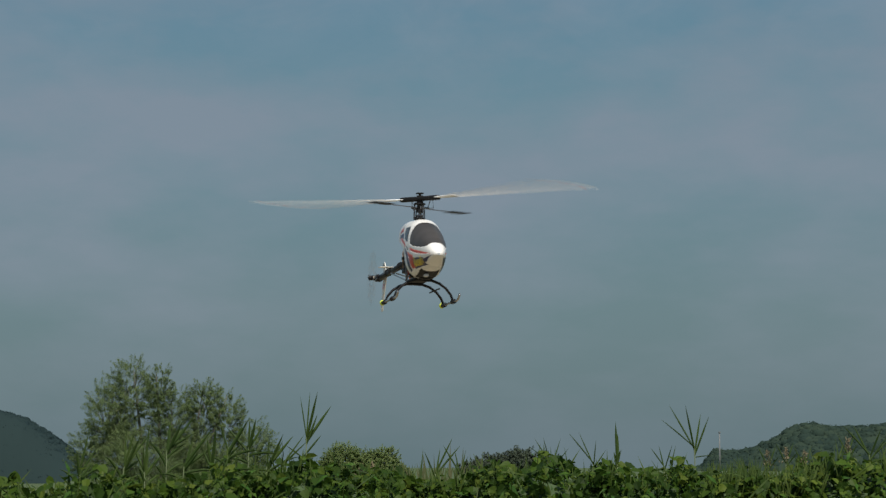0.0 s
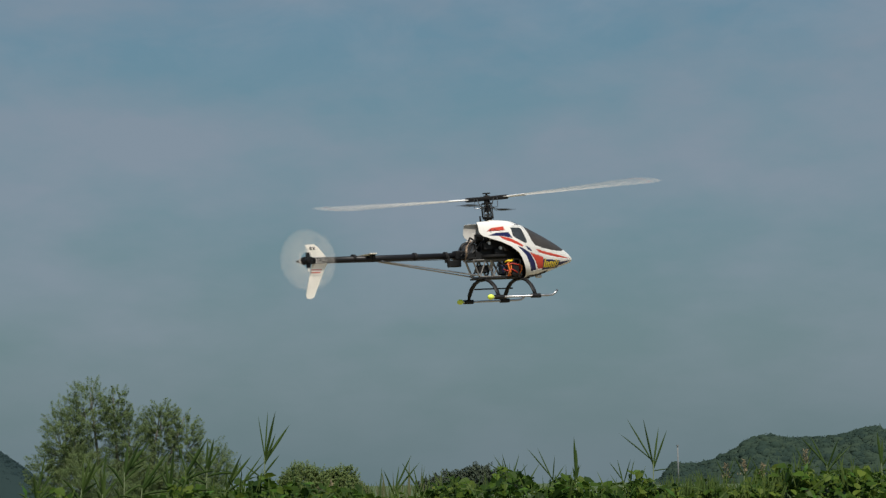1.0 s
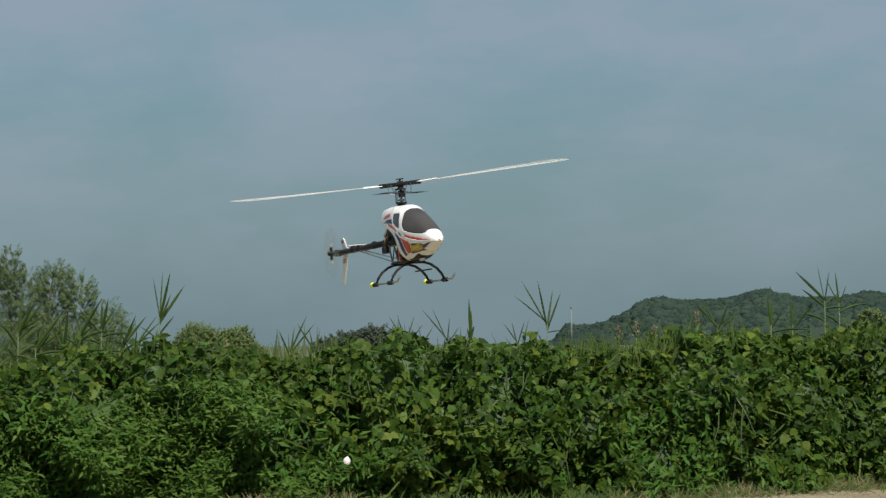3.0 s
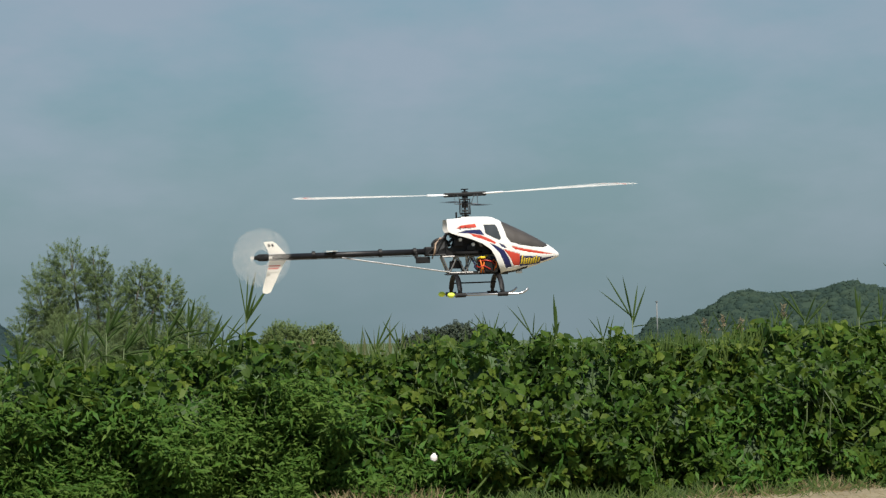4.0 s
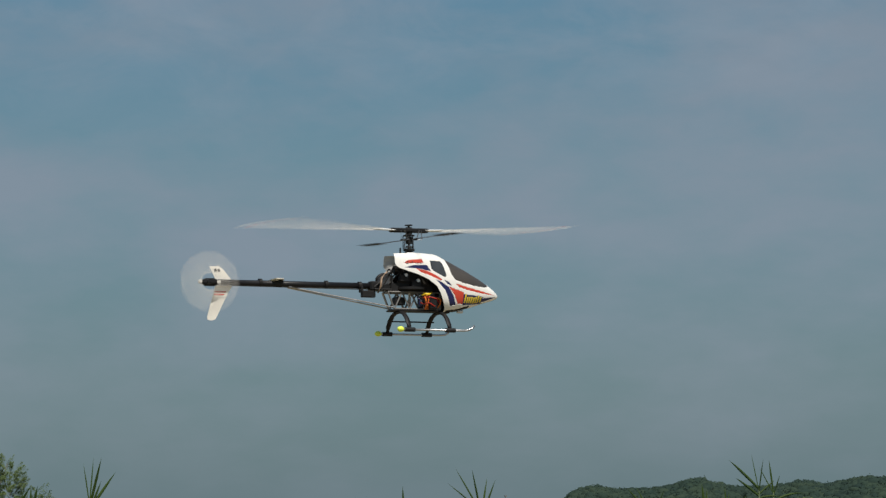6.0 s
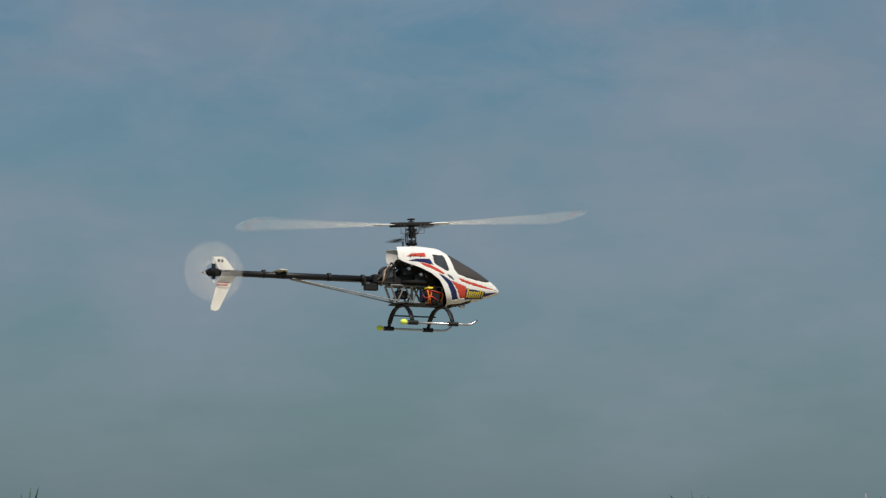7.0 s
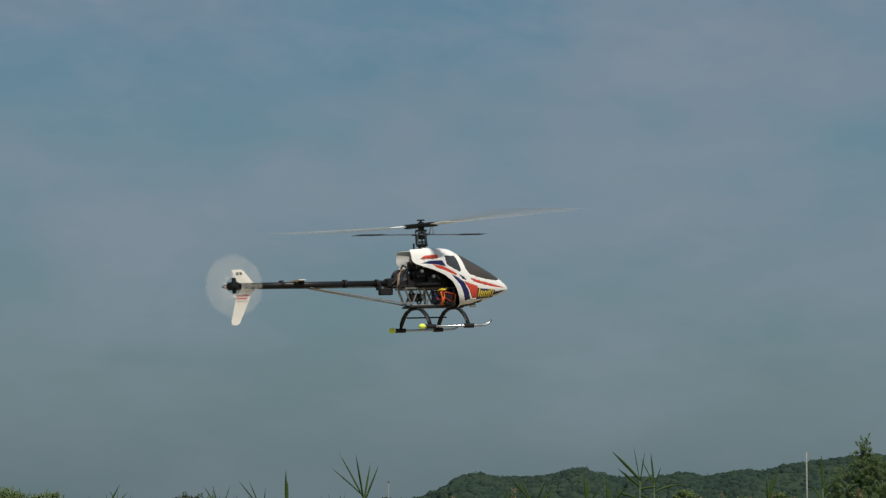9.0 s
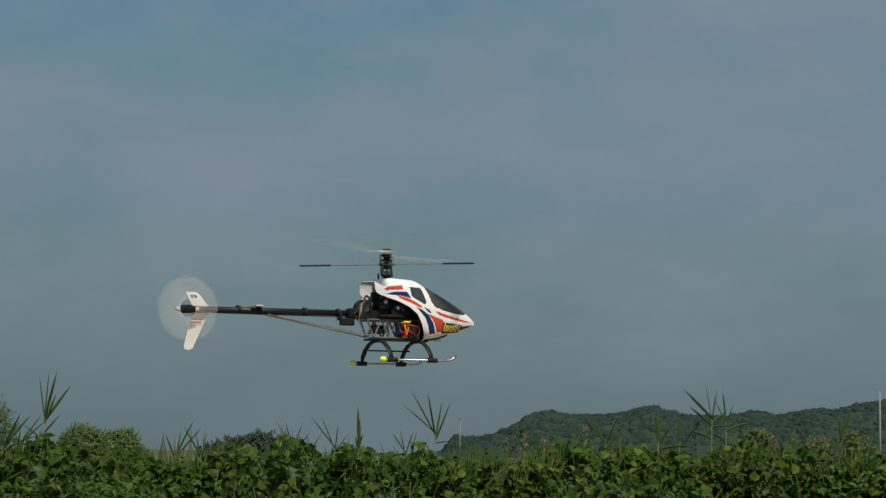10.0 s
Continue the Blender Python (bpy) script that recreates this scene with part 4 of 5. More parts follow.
def build_helicopter():
    heli = thing("model_helicopter", "white radio-controlled helicopter with red and blue stripes, hovering", "helicopter")
    build_canopy(heli)
    # chassis
    # the right frame gets a darker copy of the plate colour, as shade
    for y, mat, wide in ((-0.027, SHADED_TRUSS, 0.0030), (0.027, FRAME_WHITE, 0.0040)):
        bm = bmesh.new()
        for a, b in (((-0.10, -0.022), (0.115, -0.022)), ((-0.075, -0.086), (0.115, -0.086)), ((-0.10, -0.022), (-0.075, -0.086)), ((0.115, -0.022), (0.115, -0.086))):
            tube(bm, [(a[0], y, a[1]), (b[0], y, b[1])], wide * 1.1, 6)
        truss = part("truss_plate", bm, mat, heli, "pale open lattice side frame, the right one painted in shade")
        for k in range(6):
            x0, x1 = -0.073 + 0.031 * k, -0.073 + 0.031 * (k + 1)
            z0, z1 = (-0.086, -0.022) if k % 2 == 0 else (-0.022, -0.086)
            part("lattice_bar", bar((x0, y, z0), (x1, y, z1), wide, 6), mat, truss)
        bm = plate(bmesh.new(), [(-0.135, -0.010), (-0.100, 0.010), (-0.06, 0.012), (-0.045, 0.055), (0.03, 0.055), (0.05, 0.012), (0.09, 0.008), (0.09, -0.018), (-0.135, -0.018)], y * 0.8, 0.003)
        upper = part("upper_plate", bm, PLASTIC, heli)
        for a, b in (((-0.125, -0.01), (-0.075, 0.07)), ((-0.075, 0.07), (-0.045, 0.05)), ((-0.098, 0.005), (-0.05, 0.05)), ((0.03, 0.053), (0.075, 0.006)), ((-0.02, 0.053), (-0.02, 0.10)), ((0.02, 0.053), (0.02, 0.10)), ((-0.02, 0.10), (0.02, 0.10))):
            part("strut", bar((a[0], y * 0.85, a[1]), (b[0], y * 0.85, b[1]), 0.0035, 6), PLASTIC, upper)
        bm = bmesh.new()
        for a, b in (((-0.155, -0.006), (-0.085, 0.058)), ((-0.085, 0.058), (-0.085, -0.012)), ((-0.155, -0.014), (-0.085, -0.014))):
            tube(bm, [(a[0], y * 1.05, a[1]), (b[0], y * 1.05, b[1])], 0.003, 6)
        part("rear_gusset", bm, FRAME_WHITE if y > 0 else PLASTIC, heli)
    arc = [(-0.102 + 0.036 * math.cos(a), 0, 0.010 + 0.036 * math.sin(a)) for a in np.linspace(0.2, 3.0, 10)]
    part("belt_cover", tube(bmesh.new(), arc, 0.007, 8), PLASTIC, heli, smooth=True)
    part("tail_bracket", tube(bmesh.new(), [(-0.105, -0.031, 0.052), (-0.128, -0.032, 0.030), (-0.130, -0.032, -0.004), (-0.142, -0.030, -0.028)], 0.0042, 8), TAN, heli, "tan curved tail bracket", smooth=True)
    part("belt_wheel", bar((-0.105, -0.022, 0.012), (-0.105, 0.022, 0.012), 0.030, 24), STEEL, heli)
    part("floor_plate", block(bmesh.new(), (0.02, 0, -0.092), (0.21, 0.066, 0.006)), PLASTIC, heli)
    part("main_gear", bar((0, 0, -0.012), (0, 0, -0.003), 0.062, 40), PLASTIC, heli)
    part("motor", bar((0.055, 0, 0.0), (0.055, 0, 0.05), 0.021, 24), STEEL, heli, "dark round motor", smooth=True)
    part("motor_cap", bar((0.055, 0, 0.05), (0.055, 0, 0.056), 0.017, 24), ALLOY, heli)
    for at, size in (((-0.035, -0.033, 0.03), (0.036, 0.016, 0.026)), ((0.012, -0.034, 0.01), (0.036, 0.016, 0.022)), ((-0.02, 0.034, 0.025), (0.036, 0.016, 0.026)), ((-0.05, 0.0, 0.065), (0.03, 0.02, 0.03)), ((0.02, 0.034, 0.012), (0.034, 0.016, 0.022))):
        part("servo", block(bmesh.new(), at, size), PLASTIC, heli)
    for at in ((0.02, -0.043, 0.022), (-0.03, -0.043, 0.042), (0.03, 0.043, 0.02), (0.0, 0.043, 0.038)):
        part("linkage_ball", bar(at, (at[0], at[1] * 0.75, at[2]), 0.0065, 12), ALLOY, heli)
    part("battery", block(bmesh.new(), (0.085, 0, -0.055), (0.09, 0.046, 0.05), 0.005), BATTERY, heli, "dark wrapped battery pack")
    part("speed_controller", block(bmesh.new(), (0.079, -0.040, -0.062), (0.034, 0.016, 0.050), 0.004), PLASTIC, heli, "black boxed speed controller")
    part("receiver", block(bmesh.new(), (-0.045, 0, -0.055), (0.045, 0.03, 0.03), 0.003), PLASTIC, heli)
    for mat, thick, pts in (
            (ORANGE, 0.0036, ((0.050, -0.036, -0.030), (0.046, -0.044, -0.045), (0.052, -0.045, -0.066), (0.048, -0.038, -0.088))),
            (ORANGE, 0.0028, ((0.057, -0.034, -0.034), (0.060, -0.046, -0.050), (0.055, -0.046, -0.070), (0.060, -0.036, -0.086))),
            (ORANGE, 0.0030, ((0.098, -0.038, -0.040), (0.111, -0.043, -0.050), (0.109, -0.042, -0.066), (0.099, -0.036, -0.080))),
            (YELLOW, 0.0034, ((0.036, -0.036, -0.034), (0.050, -0.045, -0.027), (0.064, -0.045, -0.029), (0.076, -0.038, -0.022))),
            (WIRE_RED, 0.0024, ((0.040, -0.036, -0.044), (0.064, -0.049, -0.040), (0.092, -0.049, -0.046), (0.104, -0.038, -0.058))),
            (WIRE_RED, 0.0024, ((0.030, -0.034, -0.060), (0.042, -0.043, -0.068), (0.060, -0.050, -0.062), (0.084, -0.050, -0.076))),
            (BLUE, 0.0026, ((0.016, -0.034, -0.040), (0.026, -0.041, -0.052), (0.022, -0.041, -0.066), (0.034, -0.034, -0.078))),
            (PLASTIC, 0.0026, ((0.010, -0.034, -0.032), (0.030, -0.043, -0.044), (0.042, -0.044, -0.056), (0.036, -0.034, -0.082)))):
        part("wire", tube(bmesh.new(), pts, thick, 6), mat, heli, smooth=True)
    part("connector", block(bmesh.new(), (0.056, -0.046, -0.030), (0.018, 0.008, 0.007), 0.002), YELLOW, heli, "yellow plug")
    part("chin_light", block(bmesh.new(), (0.205, -0.010, -0.090), (0.024, 0.016, 0.012), 0.003), ALLOY, heli)
    part("chin_mount", block(bmesh.new(), (0.145, 0, -0.094), (0.03, 0.04, 0.008), 0.003), PLASTIC, heli)
    part("antenna", bar((-0.036, 0.0, 0.08), (-0.036, 0.0, 0.150), 0.0035, 8), PLASTIC, heli)
    # mast
    part("mast", bar((0, 0, -0.09), (0, 0, 0.232), 0.005, 14), ALLOY, heli, "bare metal rotor mast", smooth=True)
    part("mast_bearing", bar((0, 0, 0.108), (0, 0, 0.138), 0.015, 20), PLASTIC, heli)
    swash = part("swashplate", bar((0, 0, 0.140), (0, 0, 0.147), 0.022, 24), PLASTIC, heli)
    part("ring", bar((0, 0, 0.152), (0, 0, 0.158), 0.013, 24), STEEL, swash)
    for k in range(4):
        a = math.pi / 2 * k + 0.4
        c, s = math.cos(a), math.sin(a)
        part("push_rod", bar((0.024 * c, 0.024 * s, 0.145), (0.022 * c, 0.022 * s, 0.185), 0.002, 6), STEEL, heli)
        part("lower_rod", bar((0.024 * c, 0.024 * s, 0.134), (0.030 * c, 0.030 * s, 0.06), 0.0014, 6), STEEL, heli)
    for s in (1, -1):
        part("cage_post", bar((0.020 * s, 0.010, 0.146), (0.020 * s, 0.010, 0.198), 0.0018, 8), PLASTIC, heli)
        part("cage_post", bar((0.008 * s, -0.020, 0.146), (0.008 * s, -0.020, 0.198), 0.0014, 8), PLASTIC, heli)
    part("cage_plate", bar((0, 0, 0.197), (0, 0, 0.201), 0.022, 20), PLASTIC, heli)
    # main rotor; its own middle lies on the mast
    hub = bmesh.new()
    tube(hub, [(0, 0, -0.016), (0, 0, 0.012)], 0.012, 20)
    block(hub, (0, 0, 0.0), (0.10, 0.030, 0.016), 0.004)
    tube(hub, [(0, 0, 0.012), (0, 0, 0.020)], 0.004, 12)
    tube(hub, [(0, 0, 0.018), (0, 0, 0.022)], 0.015, 20)
    rotor = part("main_rotor", hub, PLASTIC, heli, "two-bladed rotor head with flybar")
    for sign in (1, -1):
        grip = block(bmesh.new(), (0.060 * sign, 0, 0.0), (0.05, 0.026, 0.017), 0.004)
        part("blade_grip", grip, PLASTIC, rotor)
        blade = bmesh.new()
        rows = []
        for k in range(15):
            f = k / 14
            r = 0.070 + (0.150 - 0.070) * f
            lead, trail = 0.016 + 0.004 * f, -0.018 - 0.016 * f
            rise = 0.002 * f
            prof = ((lead, 0.0), (lead - 0.006, 0.0032), (lead - 0.018, 0.0042), (trail, 0.0004), (trail, -0.0004), (lead - 0.018, -0.0026), (lead - 0.006, -0.0024))
            pitch = 0.06
            rows.append([blade.verts.new((r * sign, -sign * y * math.cos(pitch), z + rise + y * math.sin(pitch))) for y, z in prof])
        for a, b in zip(rows, rows[1:]):
            for j in range(7):
                blade.faces.new((a[j], a[(j + 1) % 7], b[(j + 1) % 7], b[j]))
        blade.faces.new(rows[0])
        blade.faces.new(rows[-1])
        bmesh.ops.recalc_face_normals(blade, faces=blade.faces)
        root_blade = part("blade", blade, BLADE, rotor, "solid root of a white rotor blade", smooth=True)
        # motion blur built as geometry: thin streaks replace the blade beyond its root
        tagged(part("blur_slivers", streaks(0.140, 0.675, 0.030, 30, 40, 0 if sign > 0 else 180, 0.002, 0.014), BLADE, root_blade, "thin slivers standing in for the blade's motion blur"), kind="stuff")
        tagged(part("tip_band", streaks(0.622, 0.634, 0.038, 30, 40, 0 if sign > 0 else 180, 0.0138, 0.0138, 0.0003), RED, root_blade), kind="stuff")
        part("paddle", block(bmesh.new(), (0, 0.262 * sign, -0.035), (0.040, 0.115, 0.004), 0.0015), PLASTIC, rotor, "black flybar paddle")
        part("grip_link", tube(bmesh.new(), [(0.046 * sign, 0.016, 0.0), (0.046 * sign, 0.020, -0.036), (0.018 * sign, 0.012, -0.038)], 0.0016, 6), STEEL, rotor)
        part("flybar_arm", block(bmesh.new(), (0.020 * sign, 0, -0.035), (0.005, 0.060, 0.007), 0.0015), STEEL, rotor)
        part("link", bar((0.020 * sign, 0.022, -0.035), (0.034 * sign, 0.022, 0.0), 0.0016, 6), STEEL, rotor)
    part("flybar", bar((0, -0.215, -0.035), (0, 0.215, -0.035), 0.0018, 8), STEEL, rotor)
    part("washout", bar((0, 0, -0.052), (0, 0, -0.026), 0.013, 14), PLASTIC, rotor)
    # tail
    part("tail_boom", bar((-0.13, 0, 0), (-0.785, 0, -0.004), 0.0118, 20), CARBON, heli, "black carbon tail boom", smooth=True)
    clamp = block(bmesh.new(), (-0.145, 0, 0), (0.045, 0.040, 0.036), 0.005)
    part("boom_clamp", clamp, PLASTIC, heli)
    for x in (-0.205, -0.34, -0.52, -0.60):
        part("boom_ring", bar((x - 0.006, 0, 0), (x + 0.006, 0, 0), 0.0155, 18), PLASTIC, heli)
    part("tail_servo", block(bmesh.new(), (-0.175, -0.012, -0.032), (0.055, 0.020, 0.026), 0.003), PLASTIC, heli)
    part("servo_mount", block(bmesh.new(), (-0.200, -0.004, -0.014), (0.010, 0.028, 0.024), 0.002), PLASTIC, heli)
    part("tail_push_rod", bar((-0.18, -0.017, -0.016), (-0.775, -0.017, -0.016), 0.0012, 6), PLASTIC, heli)
    for s in (1, -1):
        part("boom_support", bar((-0.49, 0.012 * s, -0.014), (-0.075, 0.030 * s, -0.082), 0.0028, 10), ROD, heli, "thin pale boom support")
    stab = bmesh.new()
    for s in (1, -1):
        front = [stab.verts.new((x, y * s, 0.013 + dz)) for dz in (0.0012, -0.0012) for x, y in ((-0.505, 0.0), (-0.525, 0.048), (-0.555, 0.052), (-0.558, 0.0))]
        for f in ((0, 1, 2, 3), (7, 6, 5, 4), (0, 4, 5, 1), (1, 5, 6, 2), (2, 6, 7, 3), (3, 7, 4, 0)):
            stab.faces.new([front[i] for i in f])
    bmesh.ops.recalc_face_normals(stab, faces=stab.faces)
    part("stabiliser", stab, FIN, heli, "small white horizontal stabiliser")
    fin = plate(bmesh.new(), [(-0.705, 0.006), (-0.742, 0.050), (-0.757, 0.058), (-0.792, 0.056), (-0.786, 0.045), (-0.770, 0.012), (-0.768, -0.012), (-0.800, -0.130), (-0.798, -0.141), (-0.782, -0.144), (-0.768, -0.138), (-0.715, -0.030), (-0.700, -0.010)], 0.012, 0.003)
    fin = part("tail_fin", fin, FIN, heli, "cream white vertical tail fin")
    for y in (0.0102, 0.0138):
        part("fin_mark", plate(bmesh.new(), [(-0.776, 0.046), (-0.766, 0.049), (-0.763, 0.038), (-0.773, 0.036)], y, 0.001), PLASTIC, fin)
        part("fin_mark", plate(bmesh.new(), [(-0.762, 0.047), (-0.754, 0.049), (-0.750, 0.038), (-0.759, 0.036)], y, 0.001), PLASTIC, fin)
        part("fin_stripe", plate(bmesh.new(), [(-0.772, -0.034), (-0.727, -0.034), (-0.730, -0.040), (-0.773, -0.040)], y, 0.001), RED, fin)
        part("fin_stripe", plate(bmesh.new(), [(-0.774, -0.044), (-0.733, -0.044), (-0.738, -0.050), (-0.775, -0.050)], y, 0.001), RED, fin)
    part("tail_gearbox", block(bmesh.new(), (-0.795, -0.004, -0.004), (0.042, 0.030, 0.028), 0.005), PLASTIC, heli)
    part("gearbox_tip", bar((-0.815, 0, -0.004), (-0.838, 0, -0.006), 0.011, 14, 0.002), PLASTIC, heli, smooth=True)
    hub = bar((0, 0.012, 0), (0, -0.014, 0), 0.010, 16)
    tube(hub, [(0, -0.014, 0), (0, -0.018, 0)], 0.004, 10)
    block(hub, (0, 0, 0), (0.056, 0.010, 0.014), 0.002)
    tail_rotor = part("tail_rotor", hub, PLASTIC, heli)
    for s in (1, -1):
        blade = plate(bmesh.new(), [(0.026 * s, -0.004), (0.026 * s, 0.004), (0.042 * s, 0.004), (0.042 * s, -0.004)], 0, 0.0024)
        bmesh.ops.recalc_face_normals(blade, faces=blade.faces)
        part("blade", blade, SWEEP, tail_rotor, "root stub of a pale tail rotor blade")
    # the tail disc's motion blur, added as a full ring of thin slivers
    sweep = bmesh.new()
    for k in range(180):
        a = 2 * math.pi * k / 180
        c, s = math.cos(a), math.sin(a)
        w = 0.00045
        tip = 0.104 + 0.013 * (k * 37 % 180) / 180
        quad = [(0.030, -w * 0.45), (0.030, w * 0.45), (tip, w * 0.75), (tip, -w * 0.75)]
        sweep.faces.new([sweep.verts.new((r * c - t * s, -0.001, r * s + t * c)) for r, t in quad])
    tagged(part("blur_slivers", sweep, SWEEP, tail_rotor, "thin slivers standing in for the tail blades' motion blur"), kind="stuff")
    # landing gear
    for x in (0.118, -0.048):
        for s in (1, -1):
            pts = [(x, 0.0 * s, -0.098), (x, 0.030 * s, -0.099), (x, 0.058 * s, -0.108), (x, 0.084 * s, -0.126), (x, 0.102 * s, -0.148), (x, 0.113 * s, -0.172)]
            bm = tube(bmesh.new(), pts, [0.0052, 0.0052, 0.005, 0.0048, 0.0046, 0.0046], 8)
            for v in bm.verts:
                v.co.x = x + (v.co.x - x) * 2.1
            part("skid_leg", bm, PLASTIC, heli, "curved black landing leg", smooth=True)
            part("skid_clamp", bar((x - 0.020, 0.114 * s, -0.172), (x + 0.020, 0.114 * s, -0.172), 0.0085, 12), PLASTIC, heli)
    for s in (1, -1):
        pts = [(-0.085, 0.114 * s, -0.172), (0.175, 0.114 * s, -0.172), (0.195, 0.114 * s, -0.170), (0.208, 0.114 * s, -0.163), (0.219, 0.114 * s, -0.153)]
        skid = part("skid_tube", tube(bmesh.new(), pts, 0.0042, 10), ROD, heli, "thin pale landing skid", smooth=True)
        ball = bmesh.new()
        bmesh.ops.create_uvsphere(ball, u_segments=18, v_segments=12, radius=0.0105)
        for v in ball.verts:
            v.co = Vector((v.co.x * 1.35 - 0.085, v.co.y + 0.114 * s, v.co.z - 0.171))
        part("skid_ball", ball, LIME, skid, "fluorescent yellow foam ball", smooth=True)
    part("gear_rod", bar((-0.05, 0.058, -0.128), (0.125, 0.058, -0.128), 0.0028, 8), PLASTIC, heli)
    return heli, rotor, tail_rotor


# ---- the place ----
build_ground()
build_hill("hazed_wooded_hill", "low wooded hill behind the meadow", ((5.0, -0.1), (5.4, 0.12), (5.6, 0.40), (5.72, 0.5), (6.4, 0.50), (6.8, 0.6), (7.14, 0.76), (7.62, 1.0), (7.7, 1.12), (8.1, 1.22), (8.5, 1.26), (8.75, 1.17), (9.4, 1.15), (10.0, 1.2), (10.5, 1.26), (10.9, 1.38), (11.3, 1.44), (11.6, 1.33), (12.0, 1.24), (12.35, 1.2)),
           760, 60, 2.4, 1700, HAZED_WOODS, 21)
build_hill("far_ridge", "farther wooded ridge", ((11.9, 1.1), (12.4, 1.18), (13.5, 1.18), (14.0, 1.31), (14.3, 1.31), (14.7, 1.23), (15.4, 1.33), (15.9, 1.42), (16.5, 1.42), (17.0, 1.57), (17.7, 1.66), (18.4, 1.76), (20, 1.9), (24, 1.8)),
           1000, 80, 3.0, 2400, HAZED_WOODS, 22)
build_hill("distant_hill", "distant wooded hill, bluish with painted haze", ((-17, 1.8), (-14.55, 1.58), (-13.93, 1.43), (-13.3, 1.04), (-12.83, 0.72), (-12.43, 0.41), (-12.0, 0.1)), 1300, 90, 2.6, 3200, HAZED_FAR_WOODS, 23, -9.0, 0.72)
build_tree("willow_tree", "feathery grey-green willow tree beyond the hedge", "tree", 45,
           ((-10.95, 2.1, 0.7, 1.0), (-11.6, 1.3, 0.65, 1.3), (-10.15, 2.05, 0.4, 0.85), (-9.8, 1.2, 0.7, 1.1), (-8.9, 1.65, 0.55, 0.85), (-8.2, 1.3, 0.5, 0.9), (-7.5, 0.5, 0.75, 0.8), (-10.6, 0.0, 1.7, 0.9), (-8.6, -0.1, 1.5, 0.7), (-12.1, 0.3, 0.55, 0.8), (-11.1, 0.8, 0.7, 0.7), (-9.2, 0.5, 0.8, 0.7)), WILLOW, 0.033, 3900, 100, 31)
build_tree("round_shrub", "rounded leafy shrub beyond the hedge", "shrub", 50, ((-4.95, 0.0, 0.6, 0.6), (-4.3, -0.05, 0.55, 0.5), (-3.75, 0.0, 0.5, 0.5), (-5.3, -0.2, 0.4, 0.45), (-3.3, -0.3, 0.35, 0.3)), SHRUB, 0.030, 2800, 60, 32, OVAL, 0.2)
build_tree("dark_tree", "dark distant rounded tree", "tree", 150, ((0.1, 0.1, 0.7, 0.36), (-0.7, 0.0, 0.6, 0.3), (0.85, 0.0, 0.6, 0.3), (-1.3, -0.1, 0.4, 0.2), (1.3, -0.1, 0.4, 0.2)), DARK_TREE, 0.095, 1600, 80, 33, OVAL, 0.1)
build_tree("meadow_tree", "light green tree at the meadow edge", "tree", 60, ((19.16, 1.9, 0.22, 0.6), (20.12, 2.05, 0.28, 0.6), (19.2, 1.45, 0.45, 0.6), (18.7, 0.9, 0.5, 0.6), (19.6, 1.1, 0.6, 0.7), (18.5, 0.4, 0.5, 0.5), (20.1, 0.9, 0.6, 0.7), (19.2, 0.2, 0.9, 0.5)), WILLOW, 0.044, 1300, 90, 34)
build_tree("pale_bush", "small pale green bush in the meadow", "shrub", 55, ((14.2, 0.45, 0.35, 0.35), (14.0, 0.15, 0.45, 0.3)), SHRUB, 0.06, 260, 44, 35, OVAL, 0.2, 3)
build_tree("pale_bush", "small pale green bush in the meadow", "shrub", 58, ((16.8, 0.5, 0.3, 0.3), (17.0, 0.2, 0.45, 0.3), (15.9, 0.3, 0.4, 0.3)), SHRUB, 0.06, 300, 44, 36, OVAL, 0.2, 3)
build_poles()
build_hedge()
build_edge_grass()
build_reeds()
helicopter, main_rotor, tail_rotor = build_helicopter()

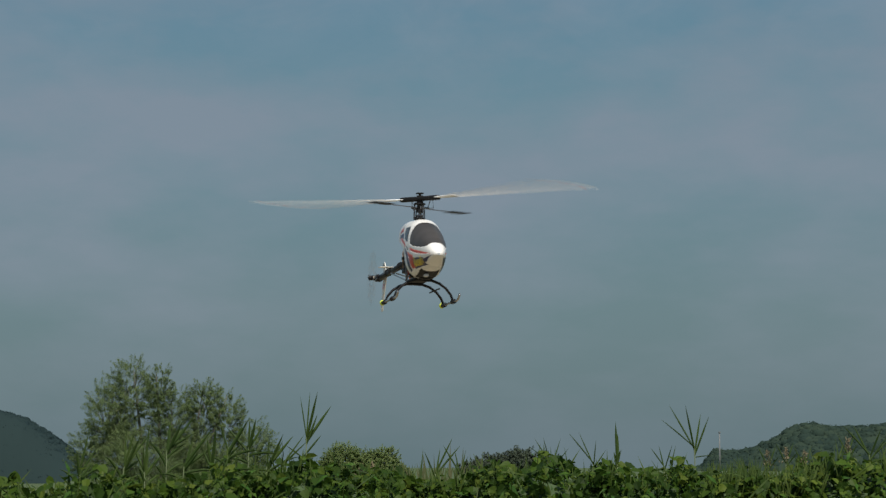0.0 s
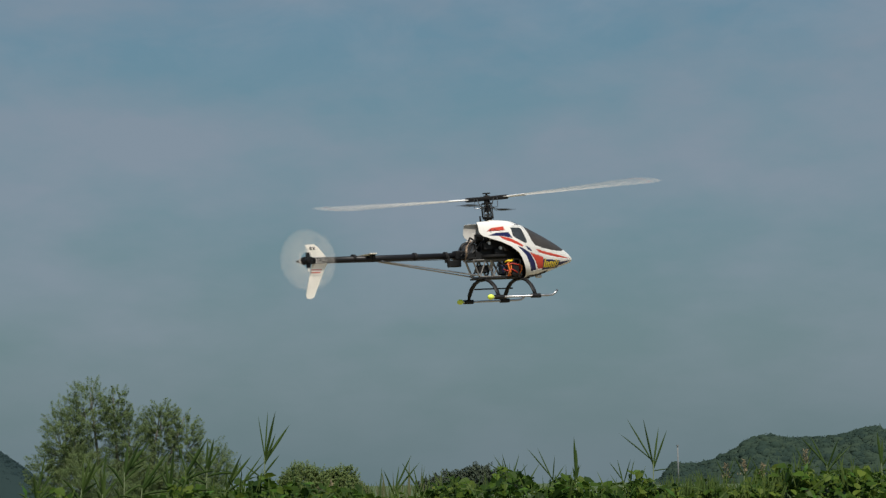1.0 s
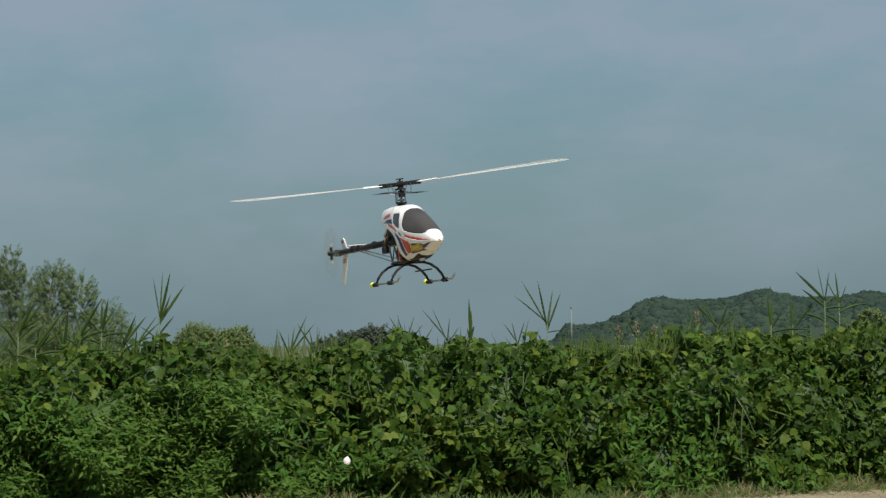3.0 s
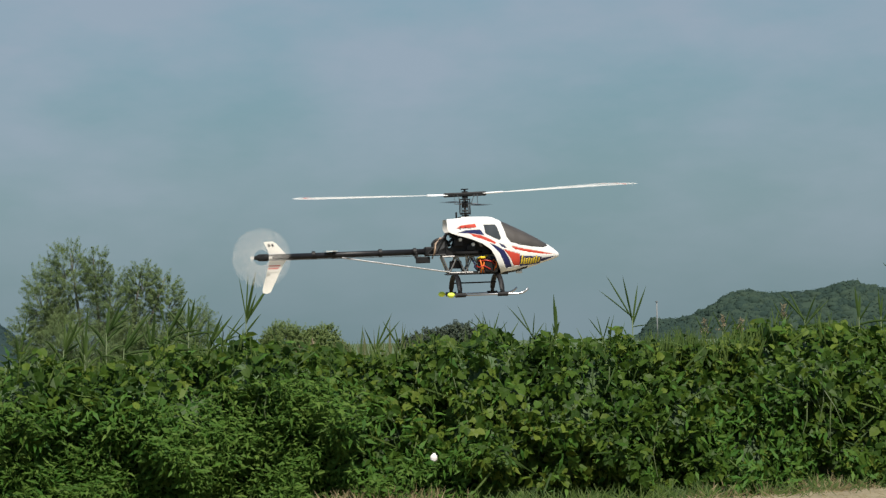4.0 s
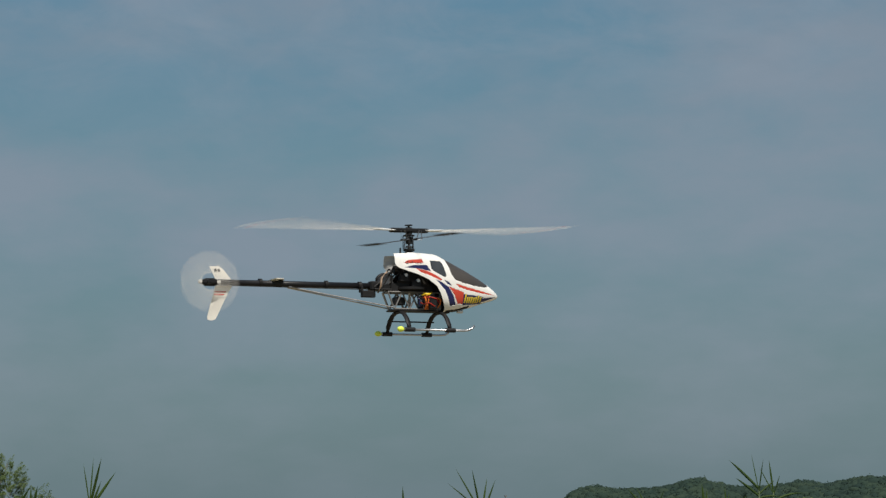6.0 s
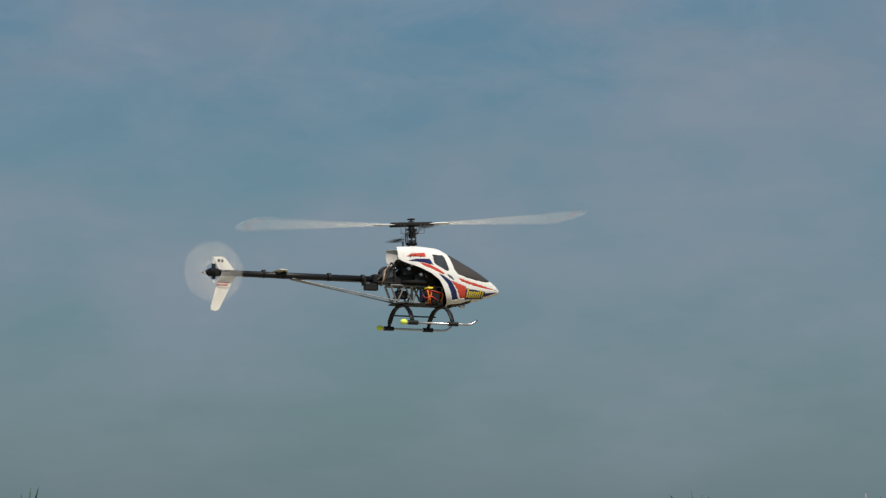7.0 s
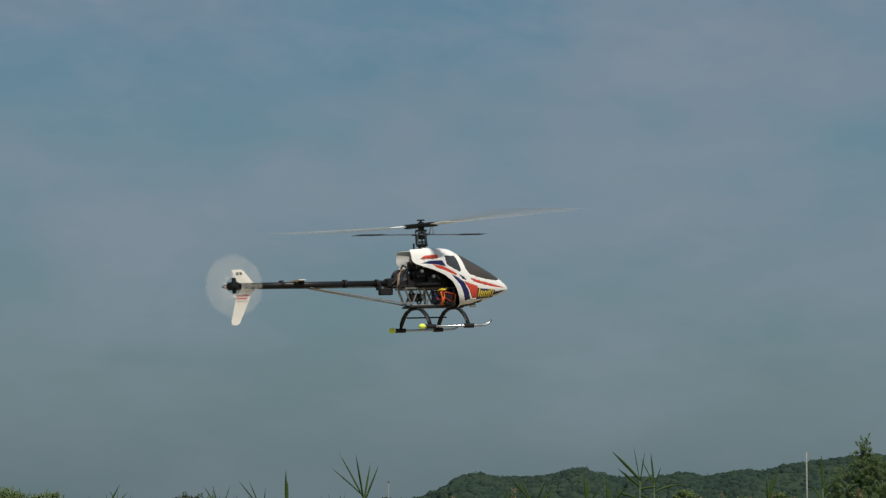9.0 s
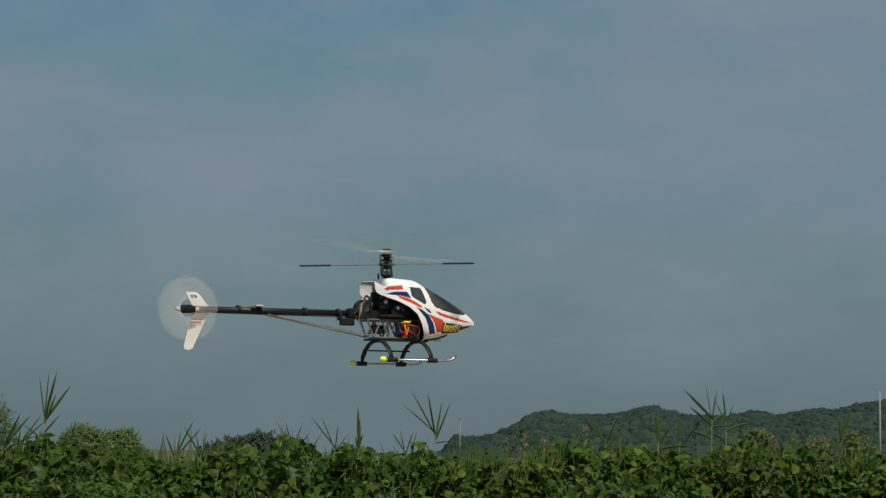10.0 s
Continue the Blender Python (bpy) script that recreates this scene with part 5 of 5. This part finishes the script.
# ---- what moves ----
FLIGHT = (
    # seconds, place (metres), lean to the side, nose down, heading (degrees)
    (0.0, -0.363, 7.410, 2.279, -1.7, -0.2, -75.7),
    (0.1, -0.324, 7.434, 2.288, -0.9, 0.0, -65.7),
    (0.2, -0.279, 7.451, 2.290, 0.8, -0.7, -54.1),
    (0.3, -0.228, 7.486, 2.310, 1.9, -2.2, -41.7),
    (0.4, -0.175, 7.505, 2.330, 2.7, -3.2, -29.9),
    (0.5, -0.115, 7.560, 2.358, 3.7, -2.5, -19.0),
    (0.6, -0.093, 7.565, 2.378, 3.3, -3.3, -10.5),
    (0.7, -0.041, 7.608, 2.391, 3.3, -3.3, -2.0),
    (0.8, -0.006, 7.595, 2.392, 2.3, -3.8, 7.4),
    (0.9, 0.035, 7.637, 2.388, 1.0, -3.8, 20.2),
    (1.0, 0.075, 7.674, 2.376, 0.1, -3.9, 31.0),
    (1.1, 0.101, 7.711, 2.356, -1.1, -3.4, 39.7),
    (1.2, 0.134, 7.737, 2.348, -1.0, -3.3, 52.8),
    (1.3, 0.168, 7.768, 2.313, -1.5, -2.4, 66.9),
    (1.4, 0.194, 7.779, 2.279, -2.0, -2.0, 76.8),
    (1.5, 0.220, 7.781, 2.237, -1.8, -1.3, 92.8),
    (1.6, 0.230, 7.781, 2.208, -3.0, -0.6, 103.9),
    (1.7, 0.257, 7.797, 2.159, -3.0, 1.3, 117.5),
    (1.8, 0.278, 7.815, 2.112, -1.9, 2.5, 128.9),
    (1.9, 0.302, 7.813, 2.067, -0.1, 3.8, 142.3),
    (2.0, 0.306, 7.792, 2.025, 0.7, 4.9, 155.4),
    (2.1, 0.304, 7.760, 2.008, 1.6, 4.9, 168.0),
    (2.2, 0.303, 7.787, 1.984, 2.5, 4.9, 179.9),
    (2.3, 0.289, 7.810, 1.960, 3.8, 5.1, 192.1),
    (2.4, 0.290, 7.847, 1.949, 4.1, 4.7, 205.9),
    (2.5, 0.272, 7.858, 1.936, 4.0, 3.6, 220.5),
    (2.6, 0.245, 7.901, 1.949, 4.8, 2.5, 233.1),
    (2.7, 0.235, 7.919, 1.956, 4.4, 1.6, 247.8),
    (2.8, 0.192, 7.922, 1.957, 4.3, -0.2, 265.3),
    (2.9, 0.182, 7.907, 1.952, 4.8, -0.2, 276.4),
    (3.0, 0.137, 7.879, 1.912, 3.2, -1.0, 289.9),
    (3.1, 0.125, 7.855, 1.908, 1.7, -0.8, 304.6),
    (3.2, 0.095, 7.833, 1.869, 2.6, -0.7, 318.2),
    (3.4, 0.075, 7.825, 1.850, 2.6, -0.6, 341.0),
    (3.6, 0.060, 7.820, 1.845, 2.6, -0.6, 356.0),
    (3.9, 0.050, 7.810, 1.850, 2.6, -0.8, 367.5),
    (4.3, 0.053, 7.789, 1.892, 2.6, -0.9, 371.2),
    (4.5, 0.079, 7.753, 1.972, 2.3, -0.7, 371.6),
    (5.0, 0.185, 7.727, 2.140, 0.5, -1.1, 374.9),
    (5.5, 0.304, 7.643, 2.295, 0.9, -0.8, 378.5),
    (5.7, 0.342, 7.616, 2.350, 0.9, -0.8, 379.8),
    (6.8, 0.591, 7.527, 2.555, 1.1, -0.0, 379.1),
    (7.0, 0.633, 7.530, 2.563, 0.3, -0.7, 379.3),
    (7.5, 0.807, 7.546, 2.568, -0.2, -2.6, 379.5),
    (8.0, 0.919, 7.590, 2.537, 1.6, -4.1, 380.8),
    (8.2, 0.952, 7.572, 2.543, 1.5, -4.5, 381.7),
    (8.5, 0.956, 7.543, 2.495, 1.3, -5.0, 383.0),
    (8.6, 0.948, 7.530, 2.481, 1.1, -4.9, 383.1),
    (9.0, 0.877, 7.463, 2.376, 0.3, -4.5, 383.4),
    (9.5, 0.707, 7.366, 2.217, -0.1, -3.8, 384.5),
    (10.0, 0.460, 7.257, 1.997, -1.8, -1.1, 385.9),
)
# bearing of the main blades, in degrees to the left of straight right, at these seconds
BLADE_BEARING = ((0.0, -30), (0.5, 30), (1.0, -15), (1.5, -70), (2.0, 36), (2.5, 74), (3.0, -15), (3.5, 20), (4.0, 10), (4.5, 33), (5.0, -12), (5.5, 0), (6.0, 30), (6.5, -20), (7.0, 8), (7.5, 42), (8.0, -33), (8.5, 0), (9.0, -54), (9.5, 0), (10.0, 82))

# degrees by which the rotor disc rises towards the right, over the lean of the machine
DISC_RISE = ((0.0, 2.5), (0.5, 1.0), (1.0, 0.3), (1.5, 0.0), (2.0, -2.0), (2.5, 0.0), (3.0, 3.2), (3.6, 1.5), (4.5, 0.0), (5.5, 0.0), (7.0, 2.5), (7.5, 2.5), (8.0, 0.5), (10.0, 0.0))


def motions():
    walk(helicopter, [(t, pose(x, y, z, lean, nose, head)) for t, x, y, z, lean, nose, head in FLIGHT])
    heading = [(row[0], row[6]) for row in FLIGHT]
    angle, rows = BLADE_BEARING[0][1] - heading[0][1], []
    lean = 2.8  # degrees by which the disc tips towards the onlooker

    def disc(t, spin):
        head = radians(lerp_table(heading, t))
        rise = lerp_table(DISC_RISE, t)
        return pose(0, 0, 0.219, lean * math.cos(head) - rise * math.sin(head), -lean * math.sin(head) - rise * math.cos(head), 0) @ pose(0, 0, 0, 0, 0, spin)

    for (t0, b0), (t1, b1) in zip(BLADE_BEARING, BLADE_BEARING[1:]):
        goal = b1 - lerp_table(heading, t1)
        turn = goal - angle
        turn -= 180 * round((turn + 82 * 15) / 180)
        for k in range(15):
            rows.append((t0 + k / 30, disc(t0 + k / 30, angle + turn * k / 15)))
        angle += turn
    rows.append((10.0, disc(10.0, angle)))
    walk(main_rotor, rows)
    walk(tail_rotor, [(k / 30, pose(-0.803, -0.030, -0.004, 0, (87 * k) % 360, 0)) for k in range(301)])


motions()
